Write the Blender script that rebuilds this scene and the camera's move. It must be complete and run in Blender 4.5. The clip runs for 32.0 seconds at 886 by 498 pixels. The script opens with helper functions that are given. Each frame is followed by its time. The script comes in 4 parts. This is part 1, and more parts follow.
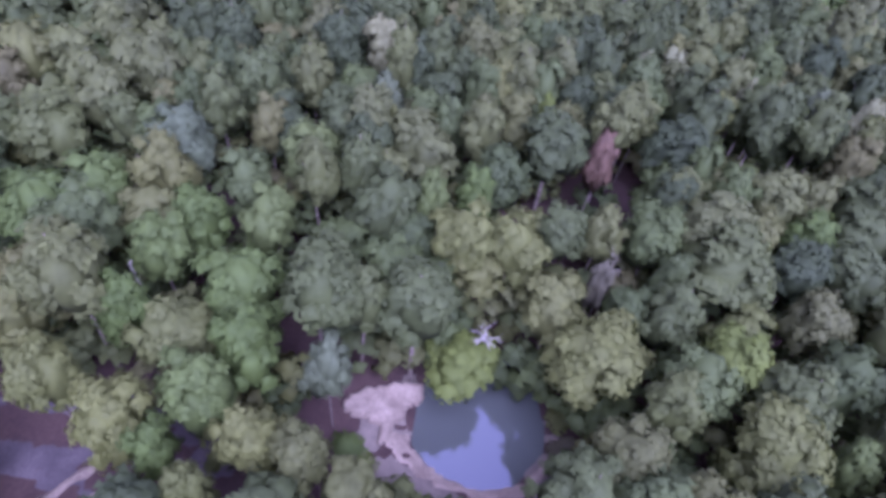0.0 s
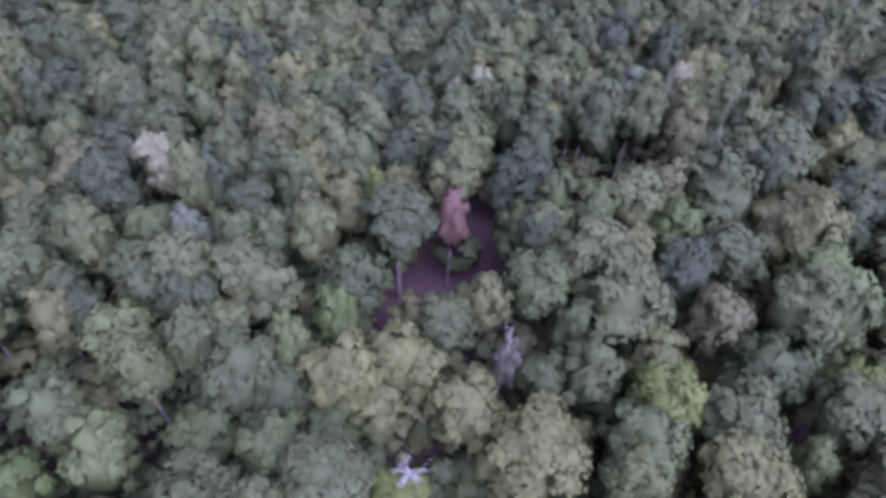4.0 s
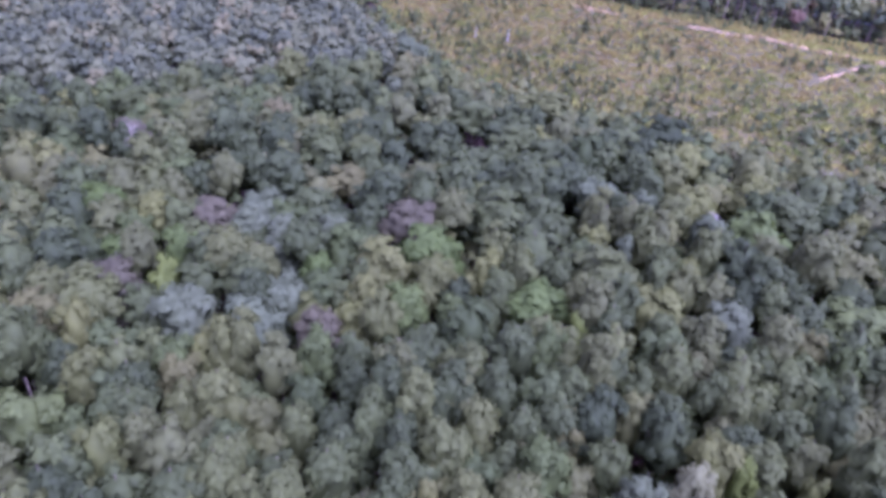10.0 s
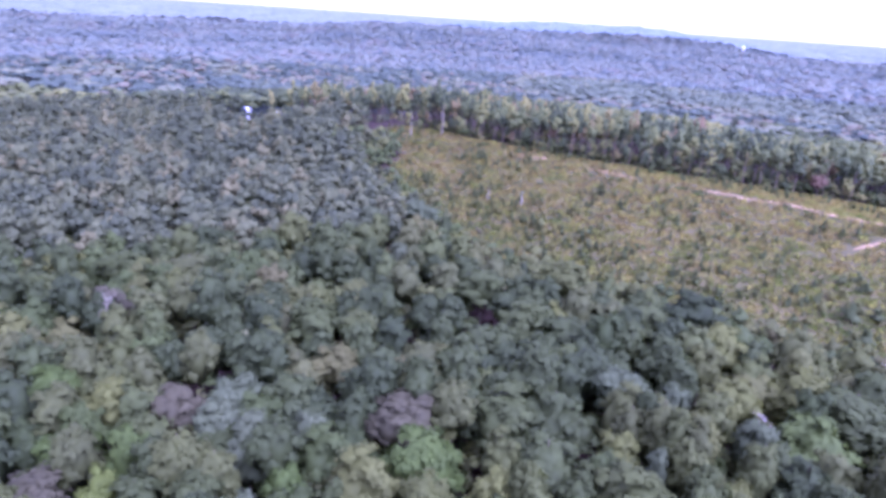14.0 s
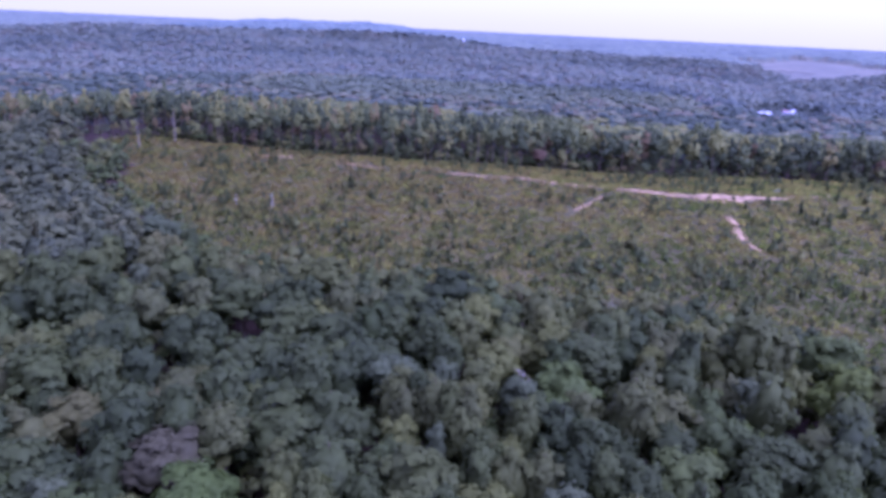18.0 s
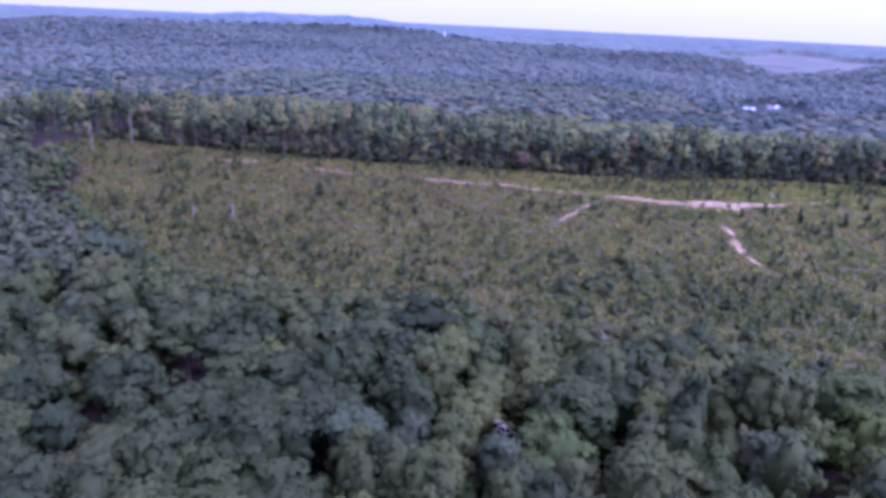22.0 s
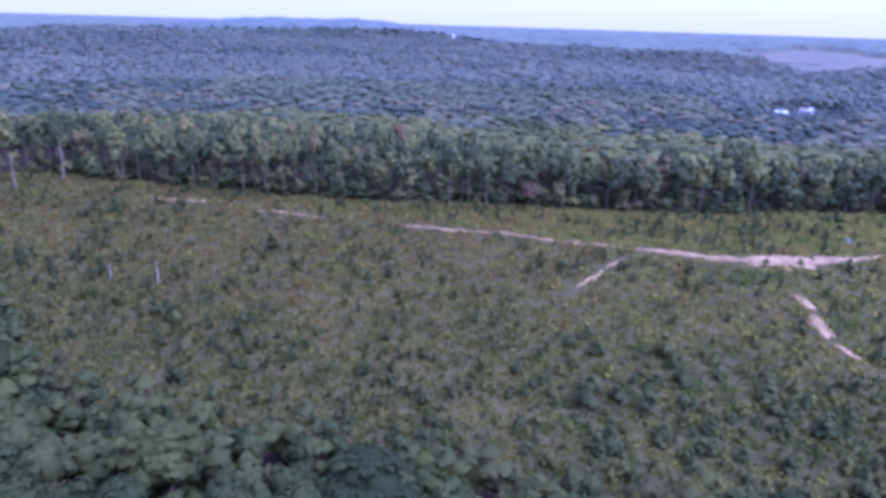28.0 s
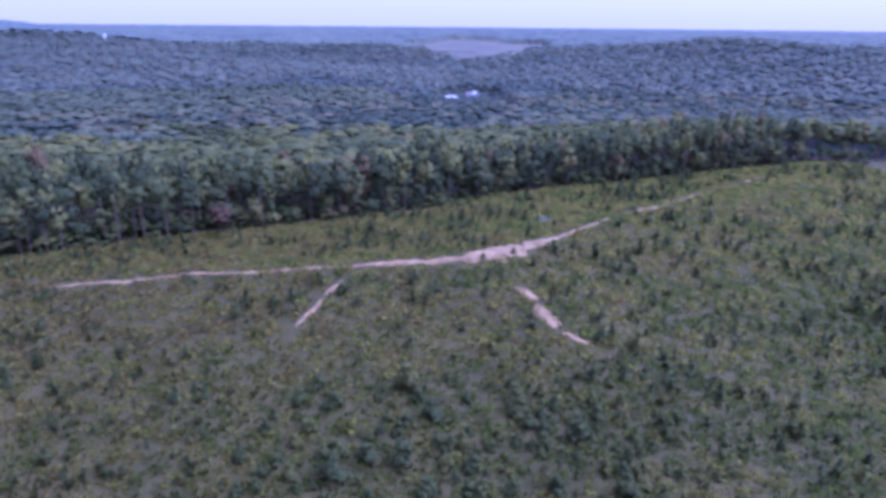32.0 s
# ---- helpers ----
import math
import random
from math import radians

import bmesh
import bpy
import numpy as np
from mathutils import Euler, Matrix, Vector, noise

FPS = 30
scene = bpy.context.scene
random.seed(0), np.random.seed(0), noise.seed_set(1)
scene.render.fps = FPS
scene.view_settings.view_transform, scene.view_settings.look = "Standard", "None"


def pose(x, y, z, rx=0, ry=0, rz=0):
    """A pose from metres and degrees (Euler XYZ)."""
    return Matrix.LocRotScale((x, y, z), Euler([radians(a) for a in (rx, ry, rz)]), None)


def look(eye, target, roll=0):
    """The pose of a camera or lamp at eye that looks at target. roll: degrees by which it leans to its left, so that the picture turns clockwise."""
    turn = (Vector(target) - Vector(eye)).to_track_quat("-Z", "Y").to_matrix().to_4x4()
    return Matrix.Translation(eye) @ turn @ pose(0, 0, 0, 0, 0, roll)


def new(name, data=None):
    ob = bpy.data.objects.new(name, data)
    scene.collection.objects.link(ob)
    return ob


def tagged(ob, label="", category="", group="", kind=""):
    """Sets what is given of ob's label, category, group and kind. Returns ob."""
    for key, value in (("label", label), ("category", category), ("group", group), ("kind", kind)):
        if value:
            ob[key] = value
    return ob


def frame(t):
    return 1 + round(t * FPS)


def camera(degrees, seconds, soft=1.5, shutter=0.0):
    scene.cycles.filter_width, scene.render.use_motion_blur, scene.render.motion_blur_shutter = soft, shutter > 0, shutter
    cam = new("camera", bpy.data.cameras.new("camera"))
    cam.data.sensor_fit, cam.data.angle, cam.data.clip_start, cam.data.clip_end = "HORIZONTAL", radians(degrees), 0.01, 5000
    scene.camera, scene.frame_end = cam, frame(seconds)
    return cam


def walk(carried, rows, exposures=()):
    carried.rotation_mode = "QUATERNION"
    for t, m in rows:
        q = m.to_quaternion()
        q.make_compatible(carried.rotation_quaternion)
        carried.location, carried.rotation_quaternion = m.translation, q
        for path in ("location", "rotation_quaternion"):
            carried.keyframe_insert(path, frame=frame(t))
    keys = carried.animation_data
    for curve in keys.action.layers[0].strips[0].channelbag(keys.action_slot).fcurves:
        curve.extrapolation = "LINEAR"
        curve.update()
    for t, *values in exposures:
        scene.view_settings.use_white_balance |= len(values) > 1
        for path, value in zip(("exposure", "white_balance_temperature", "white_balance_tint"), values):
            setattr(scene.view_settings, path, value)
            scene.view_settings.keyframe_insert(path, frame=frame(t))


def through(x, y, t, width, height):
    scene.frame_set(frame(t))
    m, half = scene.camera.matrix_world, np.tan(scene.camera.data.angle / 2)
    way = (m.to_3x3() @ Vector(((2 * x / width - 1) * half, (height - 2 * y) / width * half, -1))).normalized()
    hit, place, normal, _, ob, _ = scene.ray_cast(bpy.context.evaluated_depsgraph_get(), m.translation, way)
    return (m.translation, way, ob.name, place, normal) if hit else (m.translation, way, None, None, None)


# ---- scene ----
# ---------------- camera and its walk: seconds, x, y, z, yaw, pitch, roll ----------------
cam = camera(68.6, 32.0, soft=4.0, shutter=0.5)
PATH = [
    (0, -0.00, -0.00, 70.00, -0.03, -50.67, 8.77),
    (0.5, -0.36, 2.08, 70.03, -1.12, -50.62, 8.56),
    (1, -0.51, 4.19, 70.04, -2.82, -50.46, 8.17),
    (1.5, -0.54, 6.36, 70.04, -5.87, -50.22, 7.59),
    (2, -0.59, 8.62, 70.04, -10.73, -49.90, 6.92),
    (2.5, -0.84, 10.87, 70.06, -15.04, -49.63, 6.33),
    (3, -1.02, 13.08, 70.12, -17.35, -49.45, 6.01),
    (3.5, -1.00, 15.41, 70.22, -18.39, -49.33, 5.86),
    (5.5, 0.81, 27.15, 71.40, -34.35, -56.64, 5.20),
    (6, 1.16, 29.87, 71.52, -33.54, -52.24, 4.89),
    (6.5, 2.09, 32.71, 71.64, -32.86, -52.24, 4.83),
    (7, 3.15, 35.82, 71.76, -31.97, -50.06, 4.76),
    (7.5, 4.18, 38.97, 71.83, -30.65, -42.90, 4.57),
    (8, 5.36, 41.63, 71.89, -29.78, -42.00, 4.49),
    (8.5, 6.86, 44.92, 71.99, -28.83, -39.21, 4.37),
    (9, 8.35, 48.09, 72.12, -28.13, -37.35, 4.27),
    (9.5, 9.91, 51.32, 72.30, -27.48, -35.21, 4.24),
    (10, 11.70, 54.58, 72.51, -26.75, -32.33, 4.09),
    (10.5, 13.60, 57.79, 72.72, -26.07, -29.42, 3.99),
    (11, 15.55, 60.91, 72.92, -25.58, -28.70, 4.00),
    (11.5, 17.50, 63.95, 73.10, -25.26, -28.66, 3.94),
    (12, 19.11, 66.28, 73.23, -24.93, -27.57, 3.83),
    (12.5, 20.22, 67.63, 73.24, -24.70, -26.10, 3.75),
    (13, 21.10, 68.52, 73.16, -24.41, -26.10, 3.80),
    (13.5, 21.66, 68.97, 73.01, -24.13, -26.07, 3.91),
    (14, 21.88, 69.06, 72.81, -23.95, -19.86, 3.81),
    (14.5, 22.29, 69.15, 72.61, -24.12, -19.79, 3.85),
    (15, 22.58, 69.17, 72.44, -28.82, -19.48, 3.87),
    (15.5, 23.07, 69.11, 72.31, -34.93, -19.18, 3.76),
    (17.5, 24.41, 69.89, 71.81, -45.49, -18.79, 2.73),
    (18, 24.79, 70.05, 71.76, -45.67, -18.88, 2.73),
    (18.5, 25.40, 70.55, 71.74, -45.79, -18.93, 2.78),
    (19, 26.41, 71.37, 71.74, -45.83, -18.98, 2.80),
    (19.5, 27.80, 72.53, 71.77, -46.17, -19.04, 2.84),
    (20, 29.51, 74.03, 71.82, -46.88, -19.08, 2.91),
    (20.5, 31.56, 75.70, 71.88, -47.59, -19.10, 2.85),
    (21, 33.92, 77.48, 71.97, -48.42, -19.16, 2.86),
    (21.5, 36.47, 79.20, 72.10, -46.67, -19.26, 2.90),
    (22, 39.22, 80.97, 72.26, -47.24, -19.31, 2.77),
    (22.5, 42.18, 82.97, 72.47, -47.85, -19.34, 2.64),
    (23, 45.21, 84.98, 72.71, -46.96, -19.41, 2.49),
    (23.5, 48.39, 87.15, 72.94, -46.77, -19.43, 2.35),
    (24, 51.73, 89.45, 73.15, -46.85, -19.40, 2.22),
    (24.5, 55.17, 91.77, 73.28, -47.28, -19.37, 2.16),
    (25, 58.70, 94.17, 73.33, -47.48, -19.31, 2.10),
    (25.5, 62.41, 96.77, 73.37, -47.53, -19.27, 2.08),
    (27.5, 78.26, 107.77, 73.57, -47.18, -19.25, 1.84),
    (28, 82.35, 110.68, 73.64, -45.81, -19.28, 1.72),
    (28.5, 86.51, 113.61, 73.72, -45.61, -19.31, 1.57),
    (29, 90.59, 116.35, 73.78, -45.47, -19.19, 1.40),
    (29.5, 94.45, 118.37, 73.78, -44.75, -19.06, 1.23),
    (30, 98.08, 119.93, 73.68, -48.06, -18.89, 0.71),
    (30.5, 101.07, 121.21, 73.49, -56.54, -18.97, 0.67),
    (31, 102.92, 122.54, 73.24, -66.26, -19.05, 0.57),
    (31.5, 103.57, 123.45, 72.97, -68.70, -19.14, 0.53),
    (32, 103.60, 123.79, 72.68, -72.46, -19.13, 0.54),
]


def aim(x, y, z, yaw, pitch, roll):
    return pose(x, y, z) @ pose(0, 0, 0, 0, 0, yaw) @ pose(0, 0, 0, 90 + pitch) @ pose(0, 0, 0, 0, 0, roll)


walk(cam, [(t, aim(*row)) for t, *row in PATH],
     exposures=[(0.0, 3.11, 4360, 64), (6.0, 3.18, 4390, 70), (9.0, 3.23, 4420, 69), (12.0, 3.29, 4290, 68), (15.0, 3.12, 4330, 65), (17.5, 2.28, 4240, 67), (25.0, 2.3, 4150, 60), (30.0, 2.16, 4020, 54), (32.0, 2.01, 4020, 54)])

# ---------------- world and sun ----------------
SUN_ELEVATION, SUN_ROTATION = radians(58), radians(160)
world = bpy.data.worlds.new("dusk_sky")
scene.world = world
world.use_nodes = True
wn = world.node_tree.nodes
sky = wn.new("ShaderNodeTexSky")
sky.sky_type = "NISHITA"
sky.sun_disc = False
sky.sun_elevation, sky.sun_rotation = SUN_ELEVATION, SUN_ROTATION
sky.altitude, sky.air_density, sky.dust_density, sky.ozone_density = 100, 1.0, 3.0, 1.0
wn["Background"].inputs["Strength"].default_value = 0.1
# a thin, even cloud deck under the clear sky
deck = wn.new("ShaderNodeMix")
deck.data_type = "RGBA"
deck.inputs["Factor"].default_value = 0.8
deck.inputs["B"].default_value = (2.5, 2.15, 2.28, 1)
world.node_tree.links.new(sky.outputs[0], deck.inputs["A"])
world.node_tree.links.new(deck.outputs["Result"], wn["Background"].inputs["Color"])
sun = new("sun", bpy.data.lights.new("sun", "SUN"))
sun.data.energy, sun.data.angle, sun.data.color = 1.5, radians(60), (1.0, 0.95, 0.92)
sun.matrix_world = look((0, 0, 200), Vector((0, 0, 200)) - 100 * Vector((math.sin(SUN_ROTATION) * math.cos(SUN_ELEVATION), math.cos(SUN_ROTATION) * math.cos(SUN_ELEVATION), math.sin(SUN_ELEVATION))))


# ---------------- materials ----------------
def material(name, rough=0.9):
    m = bpy.data.materials.new(name)
    m.use_nodes = True
    b = m.node_tree.nodes["Principled BSDF"]
    b.inputs["Roughness"].default_value = rough
    b.inputs["Specular IOR Level"].default_value = 0.25
    return m, m.node_tree.nodes, m.node_tree.links, b


def ramp(nodes, stops, mode="LINEAR"):
    r = nodes.new("ShaderNodeValToRGB")
    r.color_ramp.interpolation = mode
    e = r.color_ramp.elements
    while len(e) < len(stops):
        e.new(0.5)
    for k, (at, c) in zip(e, stops):
        k.position, k.color = at, (*c, 1)
    return r


def foliage(name, stops, spread=0.1, through=0.55):
    """Leaves: one tone a tree out of the stops, and a lighter or darker one for each spray."""
    m, n, l, b = material(name, 0.75)
    info, tint, geo = n.new("ShaderNodeObjectInfo"), n.new("ShaderNodeAttribute"), n.new("ShaderNodeNewGeometry")
    tint.attribute_name = "tint"
    add = n.new("ShaderNodeMath")
    add.operation = "ADD"
    wrap = n.new("ShaderNodeMath")
    wrap.operation = "FRACT"
    l.new(info.outputs["Random"], add.inputs[0])
    l.new(tint.outputs["Fac"], add.inputs[1])
    l.new(add.outputs[0], wrap.inputs[0])
    r = ramp(n, stops)
    l.new(wrap.outputs[0], r.inputs[0])
    var = n.new("ShaderNodeMapRange")
    var.inputs["To Min"].default_value, var.inputs["To Max"].default_value = 1 - spread, 1 + spread
    l.new(geo.outputs["Random Per Island"], var.inputs["Value"])
    tex = n.new("ShaderNodeTexNoise")
    tex.inputs["Scale"].default_value = 0.6
    pos = n.new("ShaderNodeTexCoord")
    l.new(pos.outputs["Object"], tex.inputs["Vector"])
    var2 = n.new("ShaderNodeMapRange")
    var2.inputs["From Min"].default_value, var2.inputs["From Max"].default_value = 0.3, 0.7
    var2.inputs["To Min"].default_value, var2.inputs["To Max"].default_value = 0.88, 1.12
    l.new(tex.outputs["Fac"], var2.inputs["Value"])
    times = n.new("ShaderNodeMath")
    times.operation = "MULTIPLY"
    l.new(var.outputs[0], times.inputs[0])
    l.new(var2.outputs[0], times.inputs[1])
    mul = n.new("ShaderNodeVectorMath")
    mul.operation = "SCALE"
    l.new(r.outputs["Color"], mul.inputs[0])
    l.new(times.outputs[0], mul.inputs["Scale"])
    l.new(mul.outputs[0], b.inputs["Base Color"])
    thin, mix = n.new("ShaderNodeBsdfTranslucent"), n.new("ShaderNodeMixShader")
    mix.inputs["Fac"].default_value = through
    l.new(mul.outputs[0], thin.inputs["Color"])
    l.new(b.outputs[0], mix.inputs[1])
    l.new(thin.outputs[0], mix.inputs[2])
    l.new(mix.outputs[0], n["Material Output"].inputs["Surface"])
    return m


def rough_ground(name, low, mid, high, scale, bump=0.3):
    m, n, l, b = material(name, 0.95)
    pos = n.new("ShaderNodeTexCoord")
    big, fine = n.new("ShaderNodeTexNoise"), n.new("ShaderNodeTexNoise")
    big.inputs["Scale"].default_value, big.inputs["Detail"].default_value = scale, 6
    fine.inputs["Scale"].default_value, fine.inputs["Detail"].default_value = scale * 14, 4
    for k in (big, fine):
        l.new(pos.outputs["Object"], k.inputs["Vector"])
    mix = n.new("ShaderNodeMath")
    mix.operation = "MULTIPLY_ADD"
    mix.inputs[1].default_value = 0.45
    l.new(fine.outputs["Fac"], mix.inputs[0])
    half = n.new("ShaderNodeMath")
    half.operation = "MULTIPLY"
    half.inputs[1].default_value = 0.55
    l.new(big.outputs["Fac"], half.inputs[0])
    l.new(half.outputs[0], mix.inputs[2])
    r = ramp(n, [(0.36, low), (0.5, mid), (0.64, high)])
    l.new(mix.outputs[0], r.inputs[0])
    l.new(r.outputs["Color"], b.inputs["Base Color"])
    bp = n.new("ShaderNodeBump")
    bp.inputs["Strength"].default_value, bp.inputs["Distance"].default_value = bump, 0.3
    l.new(fine.outputs["Fac"], bp.inputs["Height"])
    l.new(bp.outputs[0], b.inputs["Normal"])
    return m


PINE = foliage("pine_needles", [(0.0, (0.046, 0.058, 0.015)), (0.3, (0.066, 0.079, 0.018)), (0.55, (0.077, 0.090, 0.019)),
                                (0.8, (0.102, 0.110, 0.023)), (1.0, (0.090, 0.097, 0.024))])
BROAD = foliage("broad_leaves", [(0.0, (0.055, 0.069, 0.015)), (0.25, (0.078, 0.096, 0.018)), (0.42, (0.081, 0.098, 0.023)), (0.58, (0.099, 0.107, 0.020)),
                                 (0.74, (0.095, 0.098, 0.024)), (0.88, (0.123, 0.129, 0.024)), (1.0, (0.098, 0.091, 0.024))])
GREEN = foliage("green_leaves", [(0.0, (0.076, 0.102, 0.014)), (0.5, (0.089, 0.117, 0.018)), (1.0, (0.100, 0.119, 0.023))])
MAUVE = foliage("mauve_twigs", [(0.0, (0.099, 0.088, 0.040)), (1.0, (0.091, 0.086, 0.037))])
BROWN = foliage("brown_leaves", [(0.0, (0.098, 0.082, 0.030)), (1.0, (0.088, 0.080, 0.032))])
LIME = foliage("lime_leaves", [(0.0, (0.105, 0.127, 0.015)), (1.0, (0.118, 0.139, 0.018))])
YELLOW = foliage("yellow_leaves", [(0.0, (0.194, 0.194, 0.066)), (1.0, (0.165, 0.174, 0.063))])
OLIVE = foliage("yellow_green_leaves", [(0.0, (0.107, 0.115, 0.021)), (1.0, (0.128, 0.134, 0.024))])
RUST = foliage("rust_leaves", [(0.0, (0.142, 0.083, 0.039)), (1.0, (0.129, 0.085, 0.039))])
PALE = foliage("pale_leaves", [(0.0, (0.108, 0.122, 0.045)), (1.0, (0.096, 0.114, 0.041))])
BRUSH = foliage("brush_leaves", [(0.0, (0.068, 0.096, 0.017)), (0.2, (0.096, 0.126, 0.017)), (0.4, (0.132, 0.148, 0.021)), (0.55, (0.218, 0.216, 0.034)),
                                 (0.75, (0.242, 0.204, 0.038)), (0.9, (0.210, 0.162, 0.038)), (1.0, (0.174, 0.137, 0.034))], 0.10, 0.65)
SHRUB = foliage("shrub_leaves", [(0.0, (0.082, 0.098, 0.026)), (0.5, (0.105, 0.118, 0.029)), (0.8, (0.140, 0.141, 0.031)), (1.0, (0.174, 0.169, 0.034))], 0.12)
# leaves past the slope: haze put into the colour, paler and bluer with distance
MIDFAR = foliage("hazed_edge_leaves", [(0.0, (0.066, 0.080, 0.031)), (0.35, (0.102, 0.120, 0.041)), (0.65, (0.161, 0.174, 0.048)), (0.88, (0.240, 0.231, 0.056)), (1.0, (0.175, 0.122, 0.051))], 0.08)
OUTER = foliage("hazed_outlying_leaves", [(0.0, (0.071, 0.082, 0.033)), (0.4, (0.095, 0.106, 0.040)), (0.75, (0.122, 0.130, 0.045)), (1.0, (0.156, 0.146, 0.050))], 0.08)
MIDWOOD = foliage("hazed_valley_leaves", [(0.0, (0.084, 0.107, 0.067)), (0.3, (0.114, 0.138, 0.080)), (0.6, (0.152, 0.174, 0.090)), (0.85, (0.200, 0.211, 0.099)), (1.0, (0.193, 0.166, 0.093))], 0.06)
FAR = foliage("hazed_far_leaves", [(0.0, (0.107, 0.129, 0.100)), (0.3, (0.135, 0.158, 0.116)), (0.6, (0.171, 0.195, 0.131)), (0.85, (0.215, 0.228, 0.141)), (1.0, (0.209, 0.195, 0.131))], 0.06)
BARK = rough_ground("bark", (0.070, 0.050, 0.030), (0.130, 0.100, 0.060), (0.200, 0.170, 0.105), 2.0)
GREYWOOD = rough_ground("grey_wood", (0.137, 0.113, 0.071), (0.205, 0.178, 0.108), (0.274, 0.235, 0.146), 2.0)
DEADWOOD = rough_ground("bleached_wood", (0.173, 0.151, 0.098), (0.259, 0.235, 0.157), (0.317, 0.291, 0.196), 2.0)
# litter brown is darkened to carry the deep shade under the crowns
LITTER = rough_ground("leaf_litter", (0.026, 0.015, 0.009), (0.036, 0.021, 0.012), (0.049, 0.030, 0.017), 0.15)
HEATH = rough_ground("dry_grass", (0.039, 0.036, 0.009), (0.055, 0.048, 0.012), (0.076, 0.061, 0.016), 0.06)
SAND = rough_ground("pale_sand", (0.116, 0.077, 0.030), (0.233, 0.154, 0.063), (0.358, 0.245, 0.102), 0.3)
SANDY = rough_ground("washed_sand", (0.091, 0.067, 0.037), (0.156, 0.121, 0.068), (0.230, 0.180, 0.104), 0.35)
SILT = rough_ground("dark_silt", (0.036, 0.029, 0.022), (0.052, 0.042, 0.032), (0.075, 0.061, 0.045), 0.3)
MUD = rough_ground("wet_mud", (0.072, 0.057, 0.033), (0.101, 0.081, 0.048), (0.135, 0.109, 0.065), 0.3)
# MIDLAND and FARLAND: hill greens greyed towards blue to stand for haze
MIDLAND = rough_ground("hazed_hills", (0.063, 0.081, 0.066), (0.081, 0.100, 0.080), (0.105, 0.122, 0.090), 0.012)
FARLAND = rough_ground("hazed_woodland", (0.059, 0.071, 0.058), (0.084, 0.098, 0.070), (0.115, 0.129, 0.082), 0.012)
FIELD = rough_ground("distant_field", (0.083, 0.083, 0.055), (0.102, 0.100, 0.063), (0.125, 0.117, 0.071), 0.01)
WHITE = material("white_paint", 0.5)[0]
WHITE.node_tree.nodes["Principled BSDF"].inputs["Base Color"].default_value = (0.8, 0.8, 0.8, 1)
m_, n_, l_, b_ = material("pond_water", 0.04)
b_.inputs["Base Color"].default_value = (0.05, 0.054, 0.038, 1)
b_.inputs["Specular IOR Level"].default_value = 1.0
b_.inputs["IOR"].default_value = 1.5
w_ = n_.new("ShaderNodeTexNoise")
w_.inputs["Scale"].default_value = 1.5
wb_ = n_.new("ShaderNodeBump")
wb_.inputs["Strength"].default_value, wb_.inputs["Distance"].default_value = 0.05, 0.05
l_.new(w_.outputs["Fac"], wb_.inputs["Height"])
l_.new(wb_.outputs[0], b_.inputs["Normal"])
WATER = m_

# ---------------- the lie of the land ----------------
RIDGE = np.array([(135, 395, 16), (152, 372, 16), (170, 335, 16), (205, 241, 19), (231, 188, 19), (250, 158, 20),
                  (275, 141, 19), (295, 126, 19), (339, 94, 18), (420, 40, 17)], float)
FLOOR, FAR_FLOOR = -4.5, -12.0
PLANTED = [(450, 640, 110, 130), (590, 570, 150, 150), (725, 450, 120, 120), (110, 560, 120, 60)]
WATER_Z = -7.0


def along_ridge(x, y):
    """Distance to the ridge, negative on the near side, and the ridge's height there."""
    best, side, top = np.full(x.shape, 1e9), np.ones(x.shape), np.zeros(x.shape)
    for (ax, ay, az), (bx, by, bz) in zip(RIDGE[:-1], RIDGE[1:]):
        dx, dy = bx - ax, by - ay
        u = np.clip(((x - ax) * dx + (y - ay) * dy) / (dx * dx + dy * dy), 0, 1)
        d = np.hypot(x - ax - u * dx, y - ay - u * dy)
        s = np.sign(dx * (y - ay) - dy * (x - ax))
        near = d < best
        best, side, top = np.where(near, d, best), np.where(near, s, side), np.where(near, az + u * (bz - az), top)
    return best * side, top


def soft(v, k):
    return k * np.logaddexp(0, v / k)


def wave(x, y, size, seed):
    """A smooth uneven field, about -1 to 1."""
    out = 0
    for k in range(4):
        a = 1.7 * seed + 2.4 * k
        f = 6.283 / size * (1 + 0.45 * k)
        out = out + np.sin(f * (x * math.cos(a) + y * math.sin(a)) + 3.1 * seed + k * k) / 4
    return out


def far_hills(x, y):
    """Low rolling country that climbs slowly towards the horizon."""
    r = np.hypot(x - 80, y - 120)
    rise = np.clip((r - 500) / 4000, 0, 1)
    mid = np.clip((r - 450) / 700, 0, 1) * np.clip((3600 - r) / 1500, 0, 1)
    h = 47 * rise ** 1.15 + (9 * wave(x, y, 1500, 1) + 6 * wave(x, y, 620, 2)) * mid
    for hx, hy, hz, hr in ((820, 1150, 10, 420), (430, 640, 6, 210), (1500, 760, 5, 380), (1394, -25, 42, 340), (900, 620, 5, 260), (1342, 1922, 48, 460), (620, 1750, 22, 380)):
        h = h + hz * np.exp(-((x - hx) ** 2 + (y - hy) ** 2) / hr ** 2)
    return h


